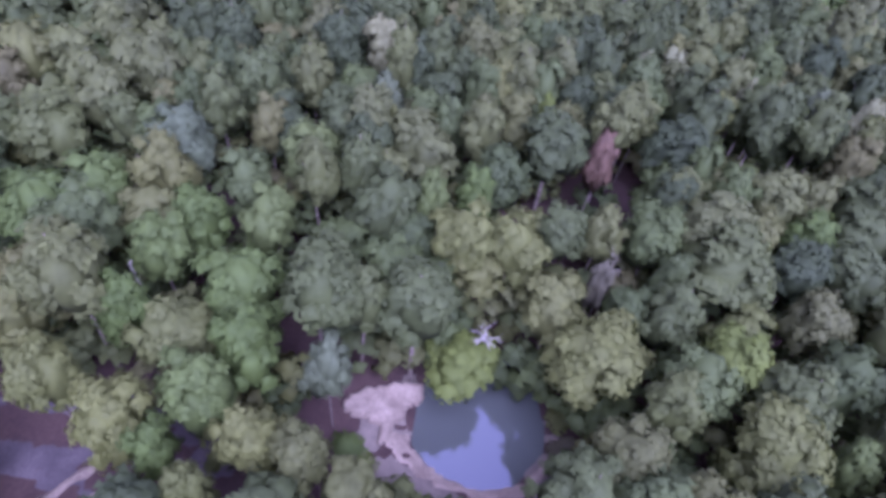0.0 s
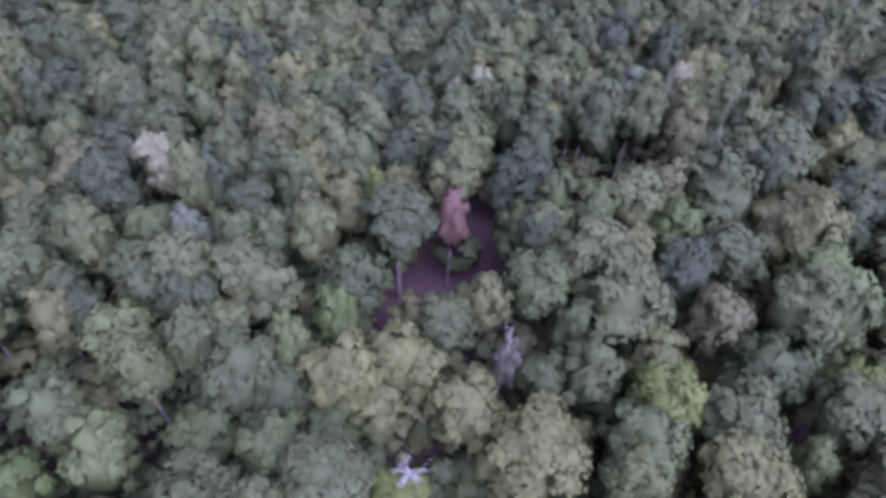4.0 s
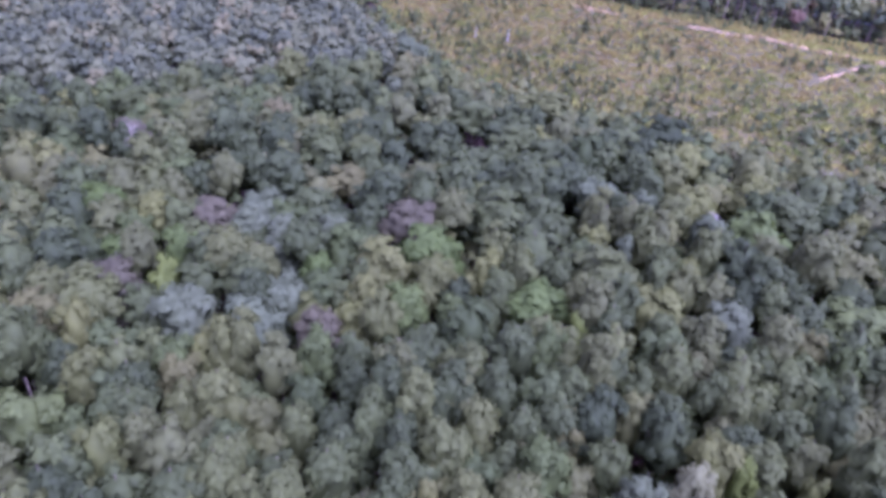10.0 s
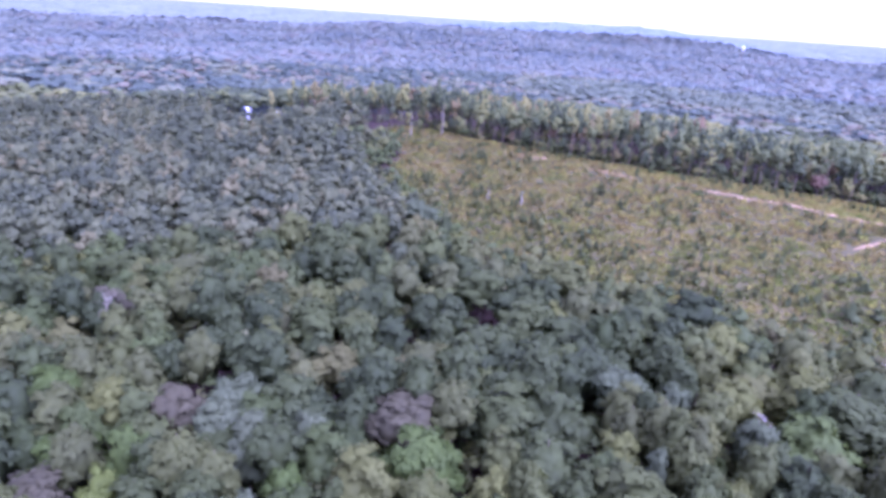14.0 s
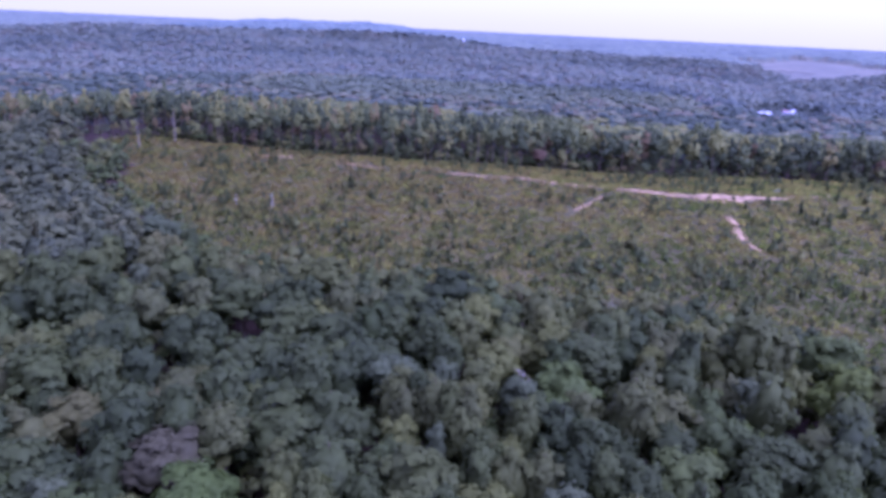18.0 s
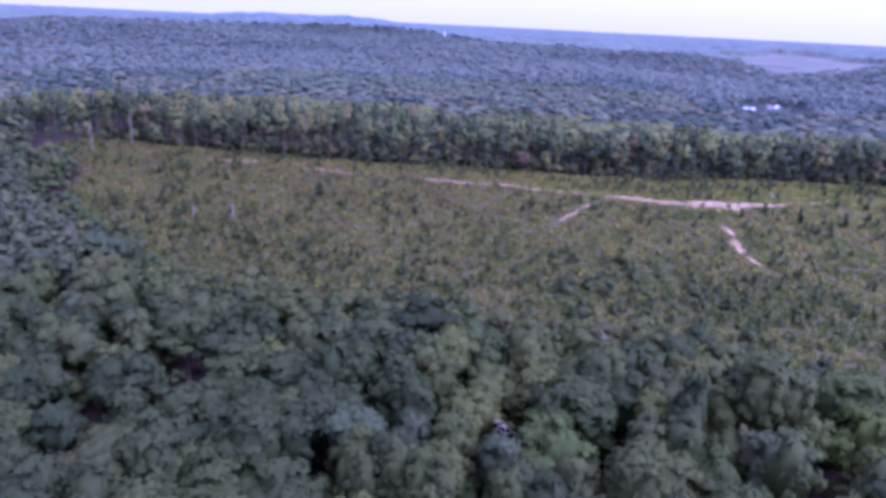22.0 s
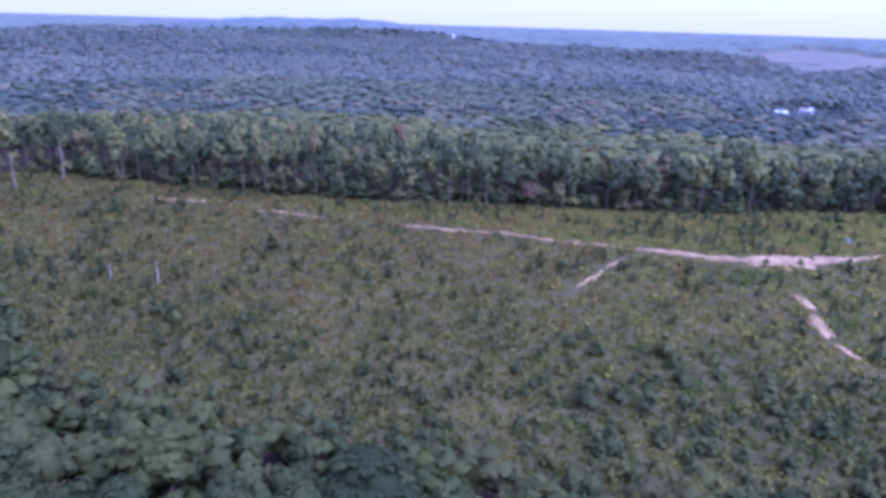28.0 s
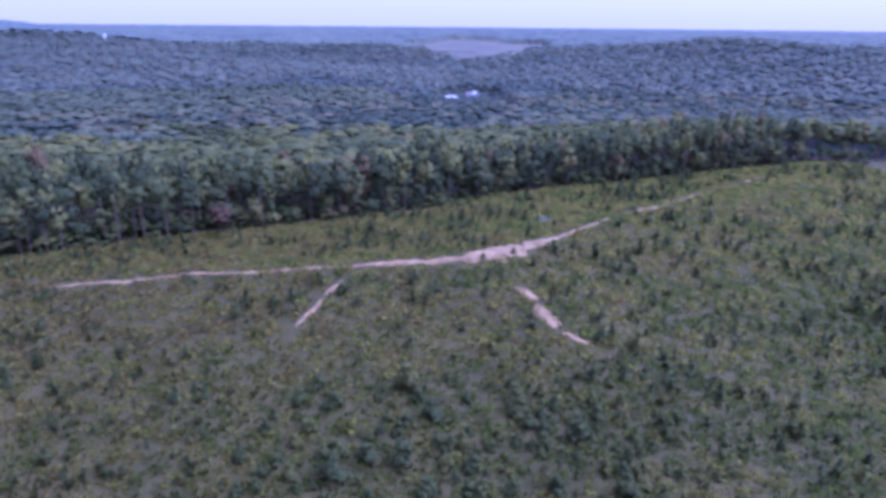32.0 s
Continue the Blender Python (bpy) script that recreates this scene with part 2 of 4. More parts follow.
def land(x, y):
    x, y = np.asarray(x, float), np.asarray(y, float)
    d, top = along_ridge(x, y)
    near = FLOOR + soft(top - 0.21 * np.abs(d) - FLOOR, 3.0)
    far = FAR_FLOOR + soft(top - 0.115 * np.abs(d) - FAR_FLOOR, 3.0)
    z = np.where(d < 0, near, far)
    z = z + 0.5 * wave(x, y, 38, 3) + far_hills(x, y)
    # the creek's bed and its pool
    pool = np.exp(-((((x - 7.8) / 11.5) ** 2 + ((y - 36.5) / 12.0) ** 2) * (1 + 0.2 * wave(x, y, 13, 4) + 0.1 * wave(x, y, 6, 2))) ** 2)
    bed = np.exp(-(((y - 25 - 3 * np.sin(x * 0.09)) / 6) ** 2)) * np.clip((4 - x) / 10, 0, 1) * np.clip((x + 120) / 20, 0, 1)
    return z - 3.6 * pool - 1.6 * bed * (1 - pool)


def ground_z(x, y):
    return float(land(np.array([x]), np.array([y]))[0])


def in_clearing(x, y):
    """Inside the felled strip along the ridge."""
    d, _ = along_ridge(x, y)
    edge = np.interp(y, [60, 100, 115, 138, 160, 182, 207, 234, 295, 330, 360], [110, 92, 84, 79, 80, 84, 87, 88, 72, 58, 26])
    back = np.interp(y, [30, 62, 99, 133, 154, 185, 205, 225, 242, 256, 268, 300, 333, 368, 395], [10, 22, 38, 52, 64, 70, 66, 62, 51, 42, 28, 15, 8, 3, 2])
    return (-d < edge + 5 * wave(x, y, 30, 5)) & (d < back + 3 * wave(x, y, 24, 6)) & (y < 392)


def plantation(x, y):
    """How far a place lies inside the darker planted pines on the far hillside."""
    out = 0
    for px, py, along, across in PLANTED:
        out = np.maximum(out, np.clip(1.6 - 1.6 * (((x - px) / along) ** 2 + ((y - py) / across) ** 2), 0, 1))
    return out


def in_field(x, y):
    """A pale cleared field on the far slope."""
    return ((x - 2060) / 700) ** 2 + ((y - 650 - 0.28 * (x - 2060)) / (215 + 45 * np.sin(x * 0.012) + 25 * np.sin(x * 0.031))) ** 2 < 1


# ---------------- helpers for things ----------------
def np_mesh(name, verts, faces, mats, mat_index=None, tint=None, smooth=False, normals=None):
    me = bpy.data.meshes.new(name)
    verts, faces = np.asarray(verts, np.float32), np.asarray(faces, np.int32)
    k = faces.shape[1]
    me.vertices.add(len(verts))
    me.vertices.foreach_set("co", verts.ravel())
    me.loops.add(faces.size)
    me.loops.foreach_set("vertex_index", faces.ravel())
    me.polygons.add(len(faces))
    me.polygons.foreach_set("loop_start", np.arange(0, faces.size, k, dtype=np.int32))
    me.polygons.foreach_set("loop_total", np.full(len(faces), k, np.int32))
    for m in mats:
        me.materials.append(m)
    if mat_index is not None:
        me.polygons.foreach_set("material_index", np.asarray(mat_index, np.int32))
    me.polygons.foreach_set("use_smooth", np.full(len(faces), smooth or normals is not None, bool))
    if tint is not None:
        me.attributes.new("tint", "FLOAT", "POINT").data.foreach_set("value", np.asarray(tint, np.float32))
    me.update(calc_edges=True)
    me.validate()
    if normals is not None:
        me.normals_split_custom_set_from_vertices(np.asarray(normals, np.float32))
    return me


def part(name, me, parent, label=""):
    ob = new(name, me)
    ob.parent = parent
    return tagged(ob, label)


def tube(points, radii, sides=6):
    """A tapered round limb through the points."""
    pts = [Vector(p) for p in points]
    vs, fs = [], []
    for i, (p, r) in enumerate(zip(pts, radii)):
        d = (pts[min(i + 1, len(pts) - 1)] - pts[max(i - 1, 0)]).normalized()
        a = d.orthogonal().normalized()
        b = d.cross(a)
        for k in range(sides):
            w = 2 * math.pi * k / sides
            vs.append(p + r * (math.cos(w) * a + math.sin(w) * b))
    for i in range(len(pts) - 1):
        for k in range(sides):
            q = [i * sides + k, i * sides + (k + 1) % sides, (i + 1) * sides + (k + 1) % sides, (i + 1) * sides + k]
            fs += [(q[0], q[1], q[2]), (q[0], q[2], q[3])]
    return np.array(vs, float), np.array(fs, int)


def joined(pieces):
    """Several pieces (vertices, faces and, where given, normals) as one."""
    fs, n = [], 0
    for piece in pieces:
        fs.append(piece[1] + n)
        n += len(piece[0])
    out = [np.concatenate([p[0] for p in pieces]), np.concatenate(fs)]
    if len(pieces[0]) > 2:
        out.append(np.concatenate([p[2] for p in pieces]))
    return tuple(out)


def unit(v):
    return v / np.maximum(1e-6, np.linalg.norm(v, axis=-1, keepdims=True))


def sprays(rng, centres, radii, each, size, out=None, squash=0.8, rough=0.16, lift=0.0):
    """Leaf sprays laid like thatch over round tufts, on the side that faces out of the crown."""
    c, r = np.repeat(centres, each, 0), np.repeat(radii, each)
    n = len(c)
    d = unit(rng.normal(0, 1, (n, 3)))
    if out is not None:
        o = np.repeat(out, each, 0)
        dot = (d * o).sum(1, keepdims=True)
        d = np.where(dot < -0.25, d - 2 * dot * o, d)
    else:
        d[:, 2] = np.abs(d[:, 2])
        o = d
    p = c + d * (r * rng.uniform(0.78, 1.12, n))[:, None] * [1, 1, squash]
    nrm = unit(0.75 * d + 0.55 * o + rng.normal(0, 0.34, (n, 3)))
    u = unit(np.cross(nrm, rng.normal(0, 1, (n, 3))))
    v = np.cross(nrm, u)
    k = (size * rng.uniform(0.6, 1.35, n))[:, None]
    a1, a2, a3 = p + k * u, p + k * (-0.55 * u + 0.8 * v), p + k * (-0.55 * u - 0.8 * v)
    verts = np.stack([a1, a2, a3], 1).reshape(-1, 3)
    soft_n = unit(0.65 * d + 0.7 * o + rng.normal(0, rough, (n, 3)) + [0, 0, lift])
    return verts, np.arange(3 * n).reshape(-1, 3), np.repeat(soft_n, 3, 0)


def hearts(rng, centres, radii, out=None, squash=0.8, lift=0.0):
    """Dense hearts of the tufts under the sprays: small eight-sided lumps."""
    base = np.array([(1, 0, 0), (-1, 0, 0), (0, 1, 0), (0, -1, 0), (0, 0, 1), (0, 0, -1)], float)
    tri = np.array([(0, 2, 4), (2, 1, 4), (1, 3, 4), (3, 0, 4), (2, 0, 5), (1, 2, 5), (3, 1, 5), (0, 3, 5)])
    m = len(centres)
    v = centres[:, None] + base[None] * (radii * 0.95)[:, None, None] * [1, 1, squash] * rng.uniform(0.8, 1.1, (m, 6, 1))
    f = tri[None] + (6 * np.arange(m))[:, None, None]
    n = np.repeat(base[None], m, 0) + (0 if out is None else 0.6 * out[:, None]) + [0, 0, lift]
    return v.reshape(-1, 3), f.reshape(-1, 3), unit(n).reshape(-1, 3)


def dome(rng, centre, half, rows=5, cols=8):
    """A closed leafy core that fills the middle of a crown."""
    v, n = [], []
    for i in range(rows + 1):
        th = math.pi * i / rows
        for k in range(cols):
            a = 2 * math.pi * (k + 0.5 * (i % 2)) / cols
            d = np.array((math.sin(th) * math.cos(a), math.sin(th) * math.sin(a), math.cos(th)))
            v.append(centre + d * half * rng.uniform(0.85, 1.1))
            n.append(d)
    i = np.arange((rows + 1) * cols).reshape(rows + 1, cols)
    j = np.roll(i, -1, 1)
    f = np.concatenate([np.stack([i[1:], j[1:], j[:-1]], -1).reshape(-1, 3), np.stack([i[1:], j[:-1], i[:-1]], -1).reshape(-1, 3)])
    return np.array(v), f, np.array(n)


def crown(rng, kind, tufts, each, size, swell=1.0, core=True):
    """The crown of a tree about 19.6 m high; pines are about 7 m wide, broadleaves 8.6 m."""
    n = tufts
    i = rng.permutation(n) + 0.5
    if kind == "pine":
        mid, half, low, ragged, sq = 13.0, (2.95, 5.8), 0.42, 0.34, 0.78
        rad = rng.uniform(0.68, 1.2, n) * swell
    else:
        mid, half, low, ragged, sq = 12.1, (3.4, 6.1), 0.5, 0.28, 0.82
        rad = rng.uniform(0.85, 1.5, n) * swell
    # three to five lobes, each a dome of its own, make the outline uneven
    lobes = 1 if n < 12 else int(rng.integers(3, 6))
    turn = rng.uniform(0, 6.28) + 6.283 * np.arange(lobes) / lobes + rng.normal(0, 0.3, lobes)
    off = half[0] * rng.uniform(0.3, 0.62, lobes) * (lobes > 1)
    size_of = rng.uniform(0.52, 0.8, lobes) if lobes > 1 else np.ones(1)
    centre = np.stack([off * np.cos(turn), off * np.sin(turn), mid + half[1] * (1 - size_of) * rng.uniform(-0.6, 0.95, lobes)], 1)
    if lobes > 1:
        size_of[0], centre[0] = 0.82, (0, 0, mid + 0.17 * half[1])
    j = rng.permutation(np.arange(n) % lobes)
    ct = 1 - (1 + low) * i / n
    st = np.sqrt(1 - ct ** 2) ** (0.85 if kind == "pine" else 0.75)
    a = 2.39996 * i + rng.normal(0, 0.25, n)
    wide = half[0] * size_of[j] * st * rng.uniform(1 - ragged, 1.12, n)
    c = centre[j] + np.stack([wide * np.cos(a), wide * np.sin(a), half[1] * size_of[j] * ct * (1 - 0.5 * ragged * rng.uniform(0, 1, n))], 1)
    out = unit((c - centre[j] * [0.6, 0.6, 1] + [0, 0, 1.5]) * [1, 1, 0.55])
    pieces = [hearts(rng, c, rad, out, sq, 0.25)]
    if core:
        pieces += [dome(rng, q, np.array([0.88 * half[0] * k, 0.88 * half[0] * k, 0.86 * half[1] * k]), 4, 6) for q, k in zip(centre, size_of)]
    if each:
        pieces.append(sprays(rng, c, rad, each, size, out, sq, 0.14, 0.25))
    return (*joined(pieces), c)


def trunk(rng, kind, c, limbs, sides):
    bend = rng.normal(0, 0.3, 2)
    top = 18.5 if kind == "pine" else 15
    line = [(0, 0, -0.6), (bend[0] * 0.5, bend[1] * 0.5, 6), (bend[0], bend[1], 12), (0.3 * bend[0], 0.3 * bend[1], top)]
    out = [tube(line, (0.26, 0.21, 0.15, 0.04), sides)]
    for k in rng.permutation(len(c))[:limbs]:
        foot = Vector((bend[0], bend[1], max(8.5, c[k][2] - 1.8)))
        out.append(tube([foot, foot.lerp(Vector(c[k]), 0.5) + Vector((0, 0, -0.2)), Vector(c[k])], (0.09, 0.06, 0.02), max(3, sides - 2)))
    return joined(out)

# ---------------- ground ----------------
def ground_sheet():
    n, cx, cy, s, a = 330, 90, 150, 105, 4.45
    u = np.linspace(-1, 1, n)
    gx, gy = np.meshgrid(cx + s * np.sinh(a * u), cy + s * np.sinh(a * u))
    z = land(gx, gy)
    v = np.stack([gx, gy, z], -1).reshape(-1, 3)
    i = np.arange(n * n).reshape(n, n)
    f = np.stack([i[:-1, :-1], i[:-1, 1:], i[1:, 1:], i[1:, :-1]], -1).reshape(-1, 4)
    mid = v[f].mean(1)
    clear = in_clearing(mid[:, 0], mid[:, 1]) | in_clearing(mid[:, 0] - 6, mid[:, 1] - 6)
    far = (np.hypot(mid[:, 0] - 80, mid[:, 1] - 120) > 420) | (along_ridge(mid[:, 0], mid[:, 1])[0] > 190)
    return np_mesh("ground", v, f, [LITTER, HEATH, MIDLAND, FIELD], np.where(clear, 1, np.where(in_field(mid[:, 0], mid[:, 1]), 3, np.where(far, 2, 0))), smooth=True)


ground = tagged(new("ground", ground_sheet()), "uneven wooded ground with leaf litter and dry grass", "ground", kind="structure")


def patch(name, outline, lift, mat, step=1.2, rough=0.1):
    """A thin layer that follows the ground inside an outline, with a ragged rim."""
    xs, ys = [p[0] for p in outline], [p[1] for p in outline]
    gx, gy = np.meshgrid(np.arange(min(xs) - step, max(xs) + step, step), np.arange(min(ys) - step, max(ys) + step, step))
    inside = np.zeros(gx.shape, bool)
    qx, qy = gx + 0.6 * wave(gx, gy, 5, 8), gy + 0.6 * wave(gx, gy, 4, 9)
    for (ax, ay), (bx, by) in zip(outline, outline[1:] + outline[:1]):
        cross = (ay > qy) != (by > qy)
        inside ^= cross & (qx < (bx - ax) * (qy - ay) / ((by - ay) or 1e-9) + ax)
    z = land(gx, gy) + np.where(inside, lift + rough * wave(gx, gy, 3, 4), -0.3)
    keep = inside.copy()
    for ax in (0, 1):
        for k in (-1, 1):
            keep |= np.roll(inside, k, ax)
    i = np.arange(gx.size).reshape(gx.shape)
    f = np.stack([i[:-1, :-1], i[:-1, 1:], i[1:, 1:], i[1:, :-1]], -1).reshape(-1, 4)
    f = f[keep.ravel()[f].all(1)]
    used, inv = np.unique(f, return_inverse=True)
    v = np.stack([gx, gy, z], -1).reshape(-1, 3)[used]
    return np_mesh(name, v, inv.reshape(-1, 4), [mat], smooth=True)


def strip(name, line, widths, lift, mat, seed, worn=0.0):
    """A worn track along a line of places, with uneven edges."""
    pts = []
    for (ax, ay), (bx, by) in zip(line[:-1], line[1:]):
        n = max(2, int(math.hypot(bx - ax, by - ay) / 1.5))
        pts += [(ax + (bx - ax) * k / n, ay + (by - ay) * k / n) for k in range(n)]
    pts = np.array(pts + [line[-1]], float)
    for _ in range(3):
        pts[1:-1] = (pts[:-2] + 2 * pts[1:-1] + pts[2:]) / 4
    d = np.gradient(pts, axis=0)
    d /= np.linalg.norm(d, axis=1)[:, None]
    nrm = np.stack([-d[:, 1], d[:, 0]], 1)
    at = np.linspace(0, 1, len(pts))
    gone = np.cumsum([0] + [math.dist(a, b) for a, b in zip(line[:-1], line[1:])])
    marks = gone / gone[-1] if len(widths) == len(line) else np.linspace(0, 1, len(widths))
    w = np.interp(at, marks, widths)
    rng = np.random.default_rng(seed)
    cols = []
    for s in (-0.62, -0.5, -0.2, 0.2, 0.5, 0.62):
        jag = 1 + rng.normal(0, 0.34, len(pts)) * (abs(s) > 0.3)
        p = pts + nrm * (s * w * jag)[:, None]
        sunk = worn * (np.abs(wave(p[:, 0], p[:, 1], 13, 9)) + 0.4 * wave(p[:, 0], p[:, 1], 5, 3)) * np.clip(2.6 - w, 0, 1)
        cols.append(np.c_[p, land(p[:, 0], p[:, 1]) + (lift - sunk if abs(s) < 0.6 else -0.15)])
    v = np.stack(cols, 1).reshape(-1, 3)
    i = np.arange(len(v)).reshape(len(pts), 6)
    f = np.stack([i[:-1, :-1], i[1:, :-1], i[1:, 1:], i[:-1, 1:]], -1).reshape(-1, 4)
    return np_mesh(name, v, f, [mat], smooth=True)


ROAD = [(201, 243), (205, 237), (214, 221), (222, 207), (229, 194), (234, 183), (244, 165), (249, 157.5), (256, 152), (266, 147), (285, 137), (306, 127), (316, 119), (361, 95), (381, 81)]
PATH_LINE = [(226, 186), (222, 186.5), (213, 187), (204, 188.5)]
GULLY = [(236.5, 148.5), (235.6, 145.5), (234.5, 142.5), (229, 140), (226, 137.5), (224, 135), (223.5, 131), (222, 127)]
tagged(new("road", strip("road", ROAD,
                         (0.3, 0.5, 0.45, 0.5, 0.7, 0.9, 2.0, 7.5, 3.6, 1.4, 1.0, 0.8, 0.5, 0.8, 0.4), 0.26, SAND, 3, 0.34)),
       "pale sandy track along the ridge of the cleared hill", "road", kind="structure")
tagged(new("path", strip("path", PATH_LINE, (0.4, 1.5, 0.8, 0.3), 0.25, SAND, 4, 0.7)),
       "short pale side track running down into the brush", "path", kind="structure")
for bit, widths, seed in (([(165, 329), (168.5, 320), (175, 308.5)], (0.5, 1.6, 0.6), 12), ([(181.5, 286.5), (187, 277), (191, 266)], (0.4, 0.9, 0.5), 13)):
    tagged(new("bare_patch", strip("bare_patch", bit, widths, 0.3, SAND, seed, 0.5)),
           "pale worn patch of bare soil along the crest", "bare soil", kind="structure")
for bit, widths, seed in (([(236.8, 149), (235.9, 146), (234.8, 143)], (0.8, 3.0, 2.0, 0.8), 5), ([(233, 143.2), (229.5, 140.6), (226.4, 138)], (0.8, 2.4, 4.4, 2.0, 0.8), 6),
                          ([(230.8, 139), (227.5, 137)], (0.3, 1.1, 0.3), 7), ([(225, 136.4), (224, 133), (223.2, 130)], (0.8, 2.0, 1.2, 0.4), 8)):
    tagged(new("gully", strip("gully", bit, widths, 0.25, SAND, seed, 0.3)),
           "pale washed-out gully of bare soil on the slope", "gully", kind="structure")

# ---------------- pond ----------------
tagged(new("bank", patch("bank", [(-2, 20), (6, 18.5), (14, 19), (18, 23), (19, 30), (18, 36), (15, 40), (9, 42), (2, 42), (-3, 40), (-6, 36), (-8, 30), (-6, 24)], 0.05, MUD, 0.7, 0.06)),
       "brown mud bank round the pond", "bank", kind="structure")
tagged(new("creek_bed", patch("creek_bed", [(-56, 18), (-44, 20), (-32, 19), (-20, 24), (-18, 29), (-30, 33), (-44, 32), (-56, 28)], 0.05, SILT, 0.9, 0.08)),
       "drying creek bed of purple-brown mud", "creek bed", kind="structure")
tagged(new("sandbar", patch("sandbar", [(-9.8, 33.6), (-8.5, 35.6), (-6.5, 37.4), (-3.5, 38.8), (-0.8, 39.6), (0.4, 39.2), (0.2, 37.4), (-1.6, 35.4), (-2.2, 33.2), (-2.8, 31.2), (-4.4, 30.4), (-4.2, 32.6), (-6.4, 33.4)], 1.0, SANDY, 0.45, 0.25)),
       "pale washed sandbar with ragged edges beside the pond", "sandbar", kind="structure")
tagged(new("shore", patch("shore", [(-4, 31.5), (-2, 29.5), (1, 27.5), (5, 26.5), (9, 26), (14, 27), (17, 30.5), (18, 35), (17.2, 35), (16, 31.5), (13, 28.5), (8, 27.6), (3, 29), (-0.5, 32), (-2.5, 33)], 0.35, SANDY, 0.45, 0.12)),
       "narrow pale sand shore along the water", "shore", kind="structure")
pv = [(7.8 + 12 * math.cos(a), 36.5 + 12.5 * math.sin(a), WATER_Z) for a in np.linspace(0, 2 * math.pi, 48, endpoint=False)]
tagged(new("water", np_mesh("water", pv + [(7.8, 36.5, WATER_Z)], [(k, (k + 1) % 48, 48) for k in range(48)], [WATER])),
       "still dark pond that mirrors the sky", "water", kind="structure")

# ---------------- trees ----------------
rng = np.random.default_rng(11)
NEAR = {k: [crown(rng, k, 42, 26, 0.36) for _ in range(9)] for k in ("pine", "broad")}
MID = {k: [crown(rng, k, 24, 13, 0.44, 1.18) for _ in range(8)] for k in ("pine", "broad")}
FEW = {k: [crown(rng, k, 14, 6, 0.75, 1.4, False) for _ in range(8)] for k in ("pine", "broad")}
SPARE = {k: [crown(rng, k, 4, 2, 1.5, 2.1, False) for _ in range(8)] for k in ("pine", "broad")}
LOW = {k: [crown(rng, k, 5, 3, 1.2, 1.9, False) for _ in range(8)] for k in ("pine", "broad")}
STEM = {k: [np_mesh("trunk", *trunk(rng, k, c, 7, 7), [BARK]) for *_, c in NEAR[k]] for k in NEAR}
LEAF_MESH = {}


def crown_mesh(kind, i, mat):
    if (kind, i, mat.name) not in LEAF_MESH:
        v, f, n, _ = NEAR[kind][i]
        LEAF_MESH[kind, i, mat.name] = np_mesh("crown", v, f, [mat], tint=np.zeros(len(v)), normals=n)
    return LEAF_MESH[kind, i, mat.name]


TAKEN = []


def tree(x, y, top, width, kind="broad", mat=None, label="", stretch=1.0):
    """One tree that stands on the ground with its top at the given height."""
    z = ground_z(x, y)
    s = (top - z) / 19.6
    w = width / (7.0 if kind == "pine" else 8.6)
    i = random.randrange(9)
    base = new(kind + ("_tree" if kind == "pine" else "leaf_tree"))
    base.matrix_basis = Matrix.LocRotScale((x, y, z), Euler((0, 0, random.uniform(0, 6.28))), (w, w, s))
    part("trunk", STEM[kind][i], base)
    part("crown", crown_mesh(kind, i, mat or (PINE if kind == "pine" else BROAD)), base)
    TAKEN.append((x, y, width))
    return tagged(base, label or ("tall pine with dark green needle clumps" if kind == "pine" else "broadleaf forest tree with a full grey-green crown"), "tree", "forest trees")


def stuff_of_trees(name, places, table, mat, label, deep=1.0):
    """Many trees as one sheet of woodland: x, y, top, width, kind index, tint."""
    vs, fs, ts, ns, n = [], [], [], [], 0
    r = np.random.default_rng(len(places))
    for x, y, z, top, width, k, tint in places:
        kind = ("pine", "broad")[int(k)]
        v, f, nv, _ = table[kind][r.integers(8)]
        a = r.uniform(0, 6.28)
        w, s = width / (7.0 if kind == "pine" else 8.6), (top - z) / 19.6
        q = np.empty_like(v)
        q[:, 0] = x + w * (v[:, 0] * math.cos(a) - v[:, 1] * math.sin(a))
        q[:, 1] = y + w * (v[:, 0] * math.sin(a) + v[:, 1] * math.cos(a))
        q[:, 2] = z + s * (19.6 - np.minimum(deep * (19.6 - v[:, 2]), 18.6))
        vs.append(q)
        ns.append(np.stack([nv[:, 0] * math.cos(a) - nv[:, 1] * math.sin(a), nv[:, 0] * math.sin(a) + nv[:, 1] * math.cos(a), nv[:, 2]], 1))
        fs.append(f + n)
        ts.append(np.full(len(v), tint))
        n += len(v)
    return tagged(new(name, np_mesh(name, np.concatenate(vs), np.concatenate(fs), [mat], tint=np.concatenate(ts), normals=np.concatenate(ns))), label, "woods", kind="stuff")


SORTS = {
    "P": ("pine", PINE, "tall pine with dark green needle clumps"),
    "B": ("broad", BROAD, "broadleaf forest tree with a full grey-green crown"),
    "G": ("broad", GREEN, "broadleaf tree with a fresh mid-green crown"),
    "F": ("broad", LIME, "broadleaf tree with bright lime-green leaves"),
    "O": ("broad", OLIVE, "broadleaf tree with an olive, slightly yellowed crown"),
    "L": ("broad", PALE, "broadleaf tree with a pale grey-green crown"),
    "Y": ("broad", YELLOW, "yellow-leaved autumn tree among green crowns"),
    "M": ("broad", MAUVE, "half-bare tree with dull mauve-grey twigs"),
    "N": ("broad", BROWN, "broadleaf tree with a browning autumn crown"),
}


def grown(x, y, high, width, sort):
    kind, mat, label = SORTS[sort]
    return tree(x, y, ground_z(x, y) + high, width, kind, mat, label)


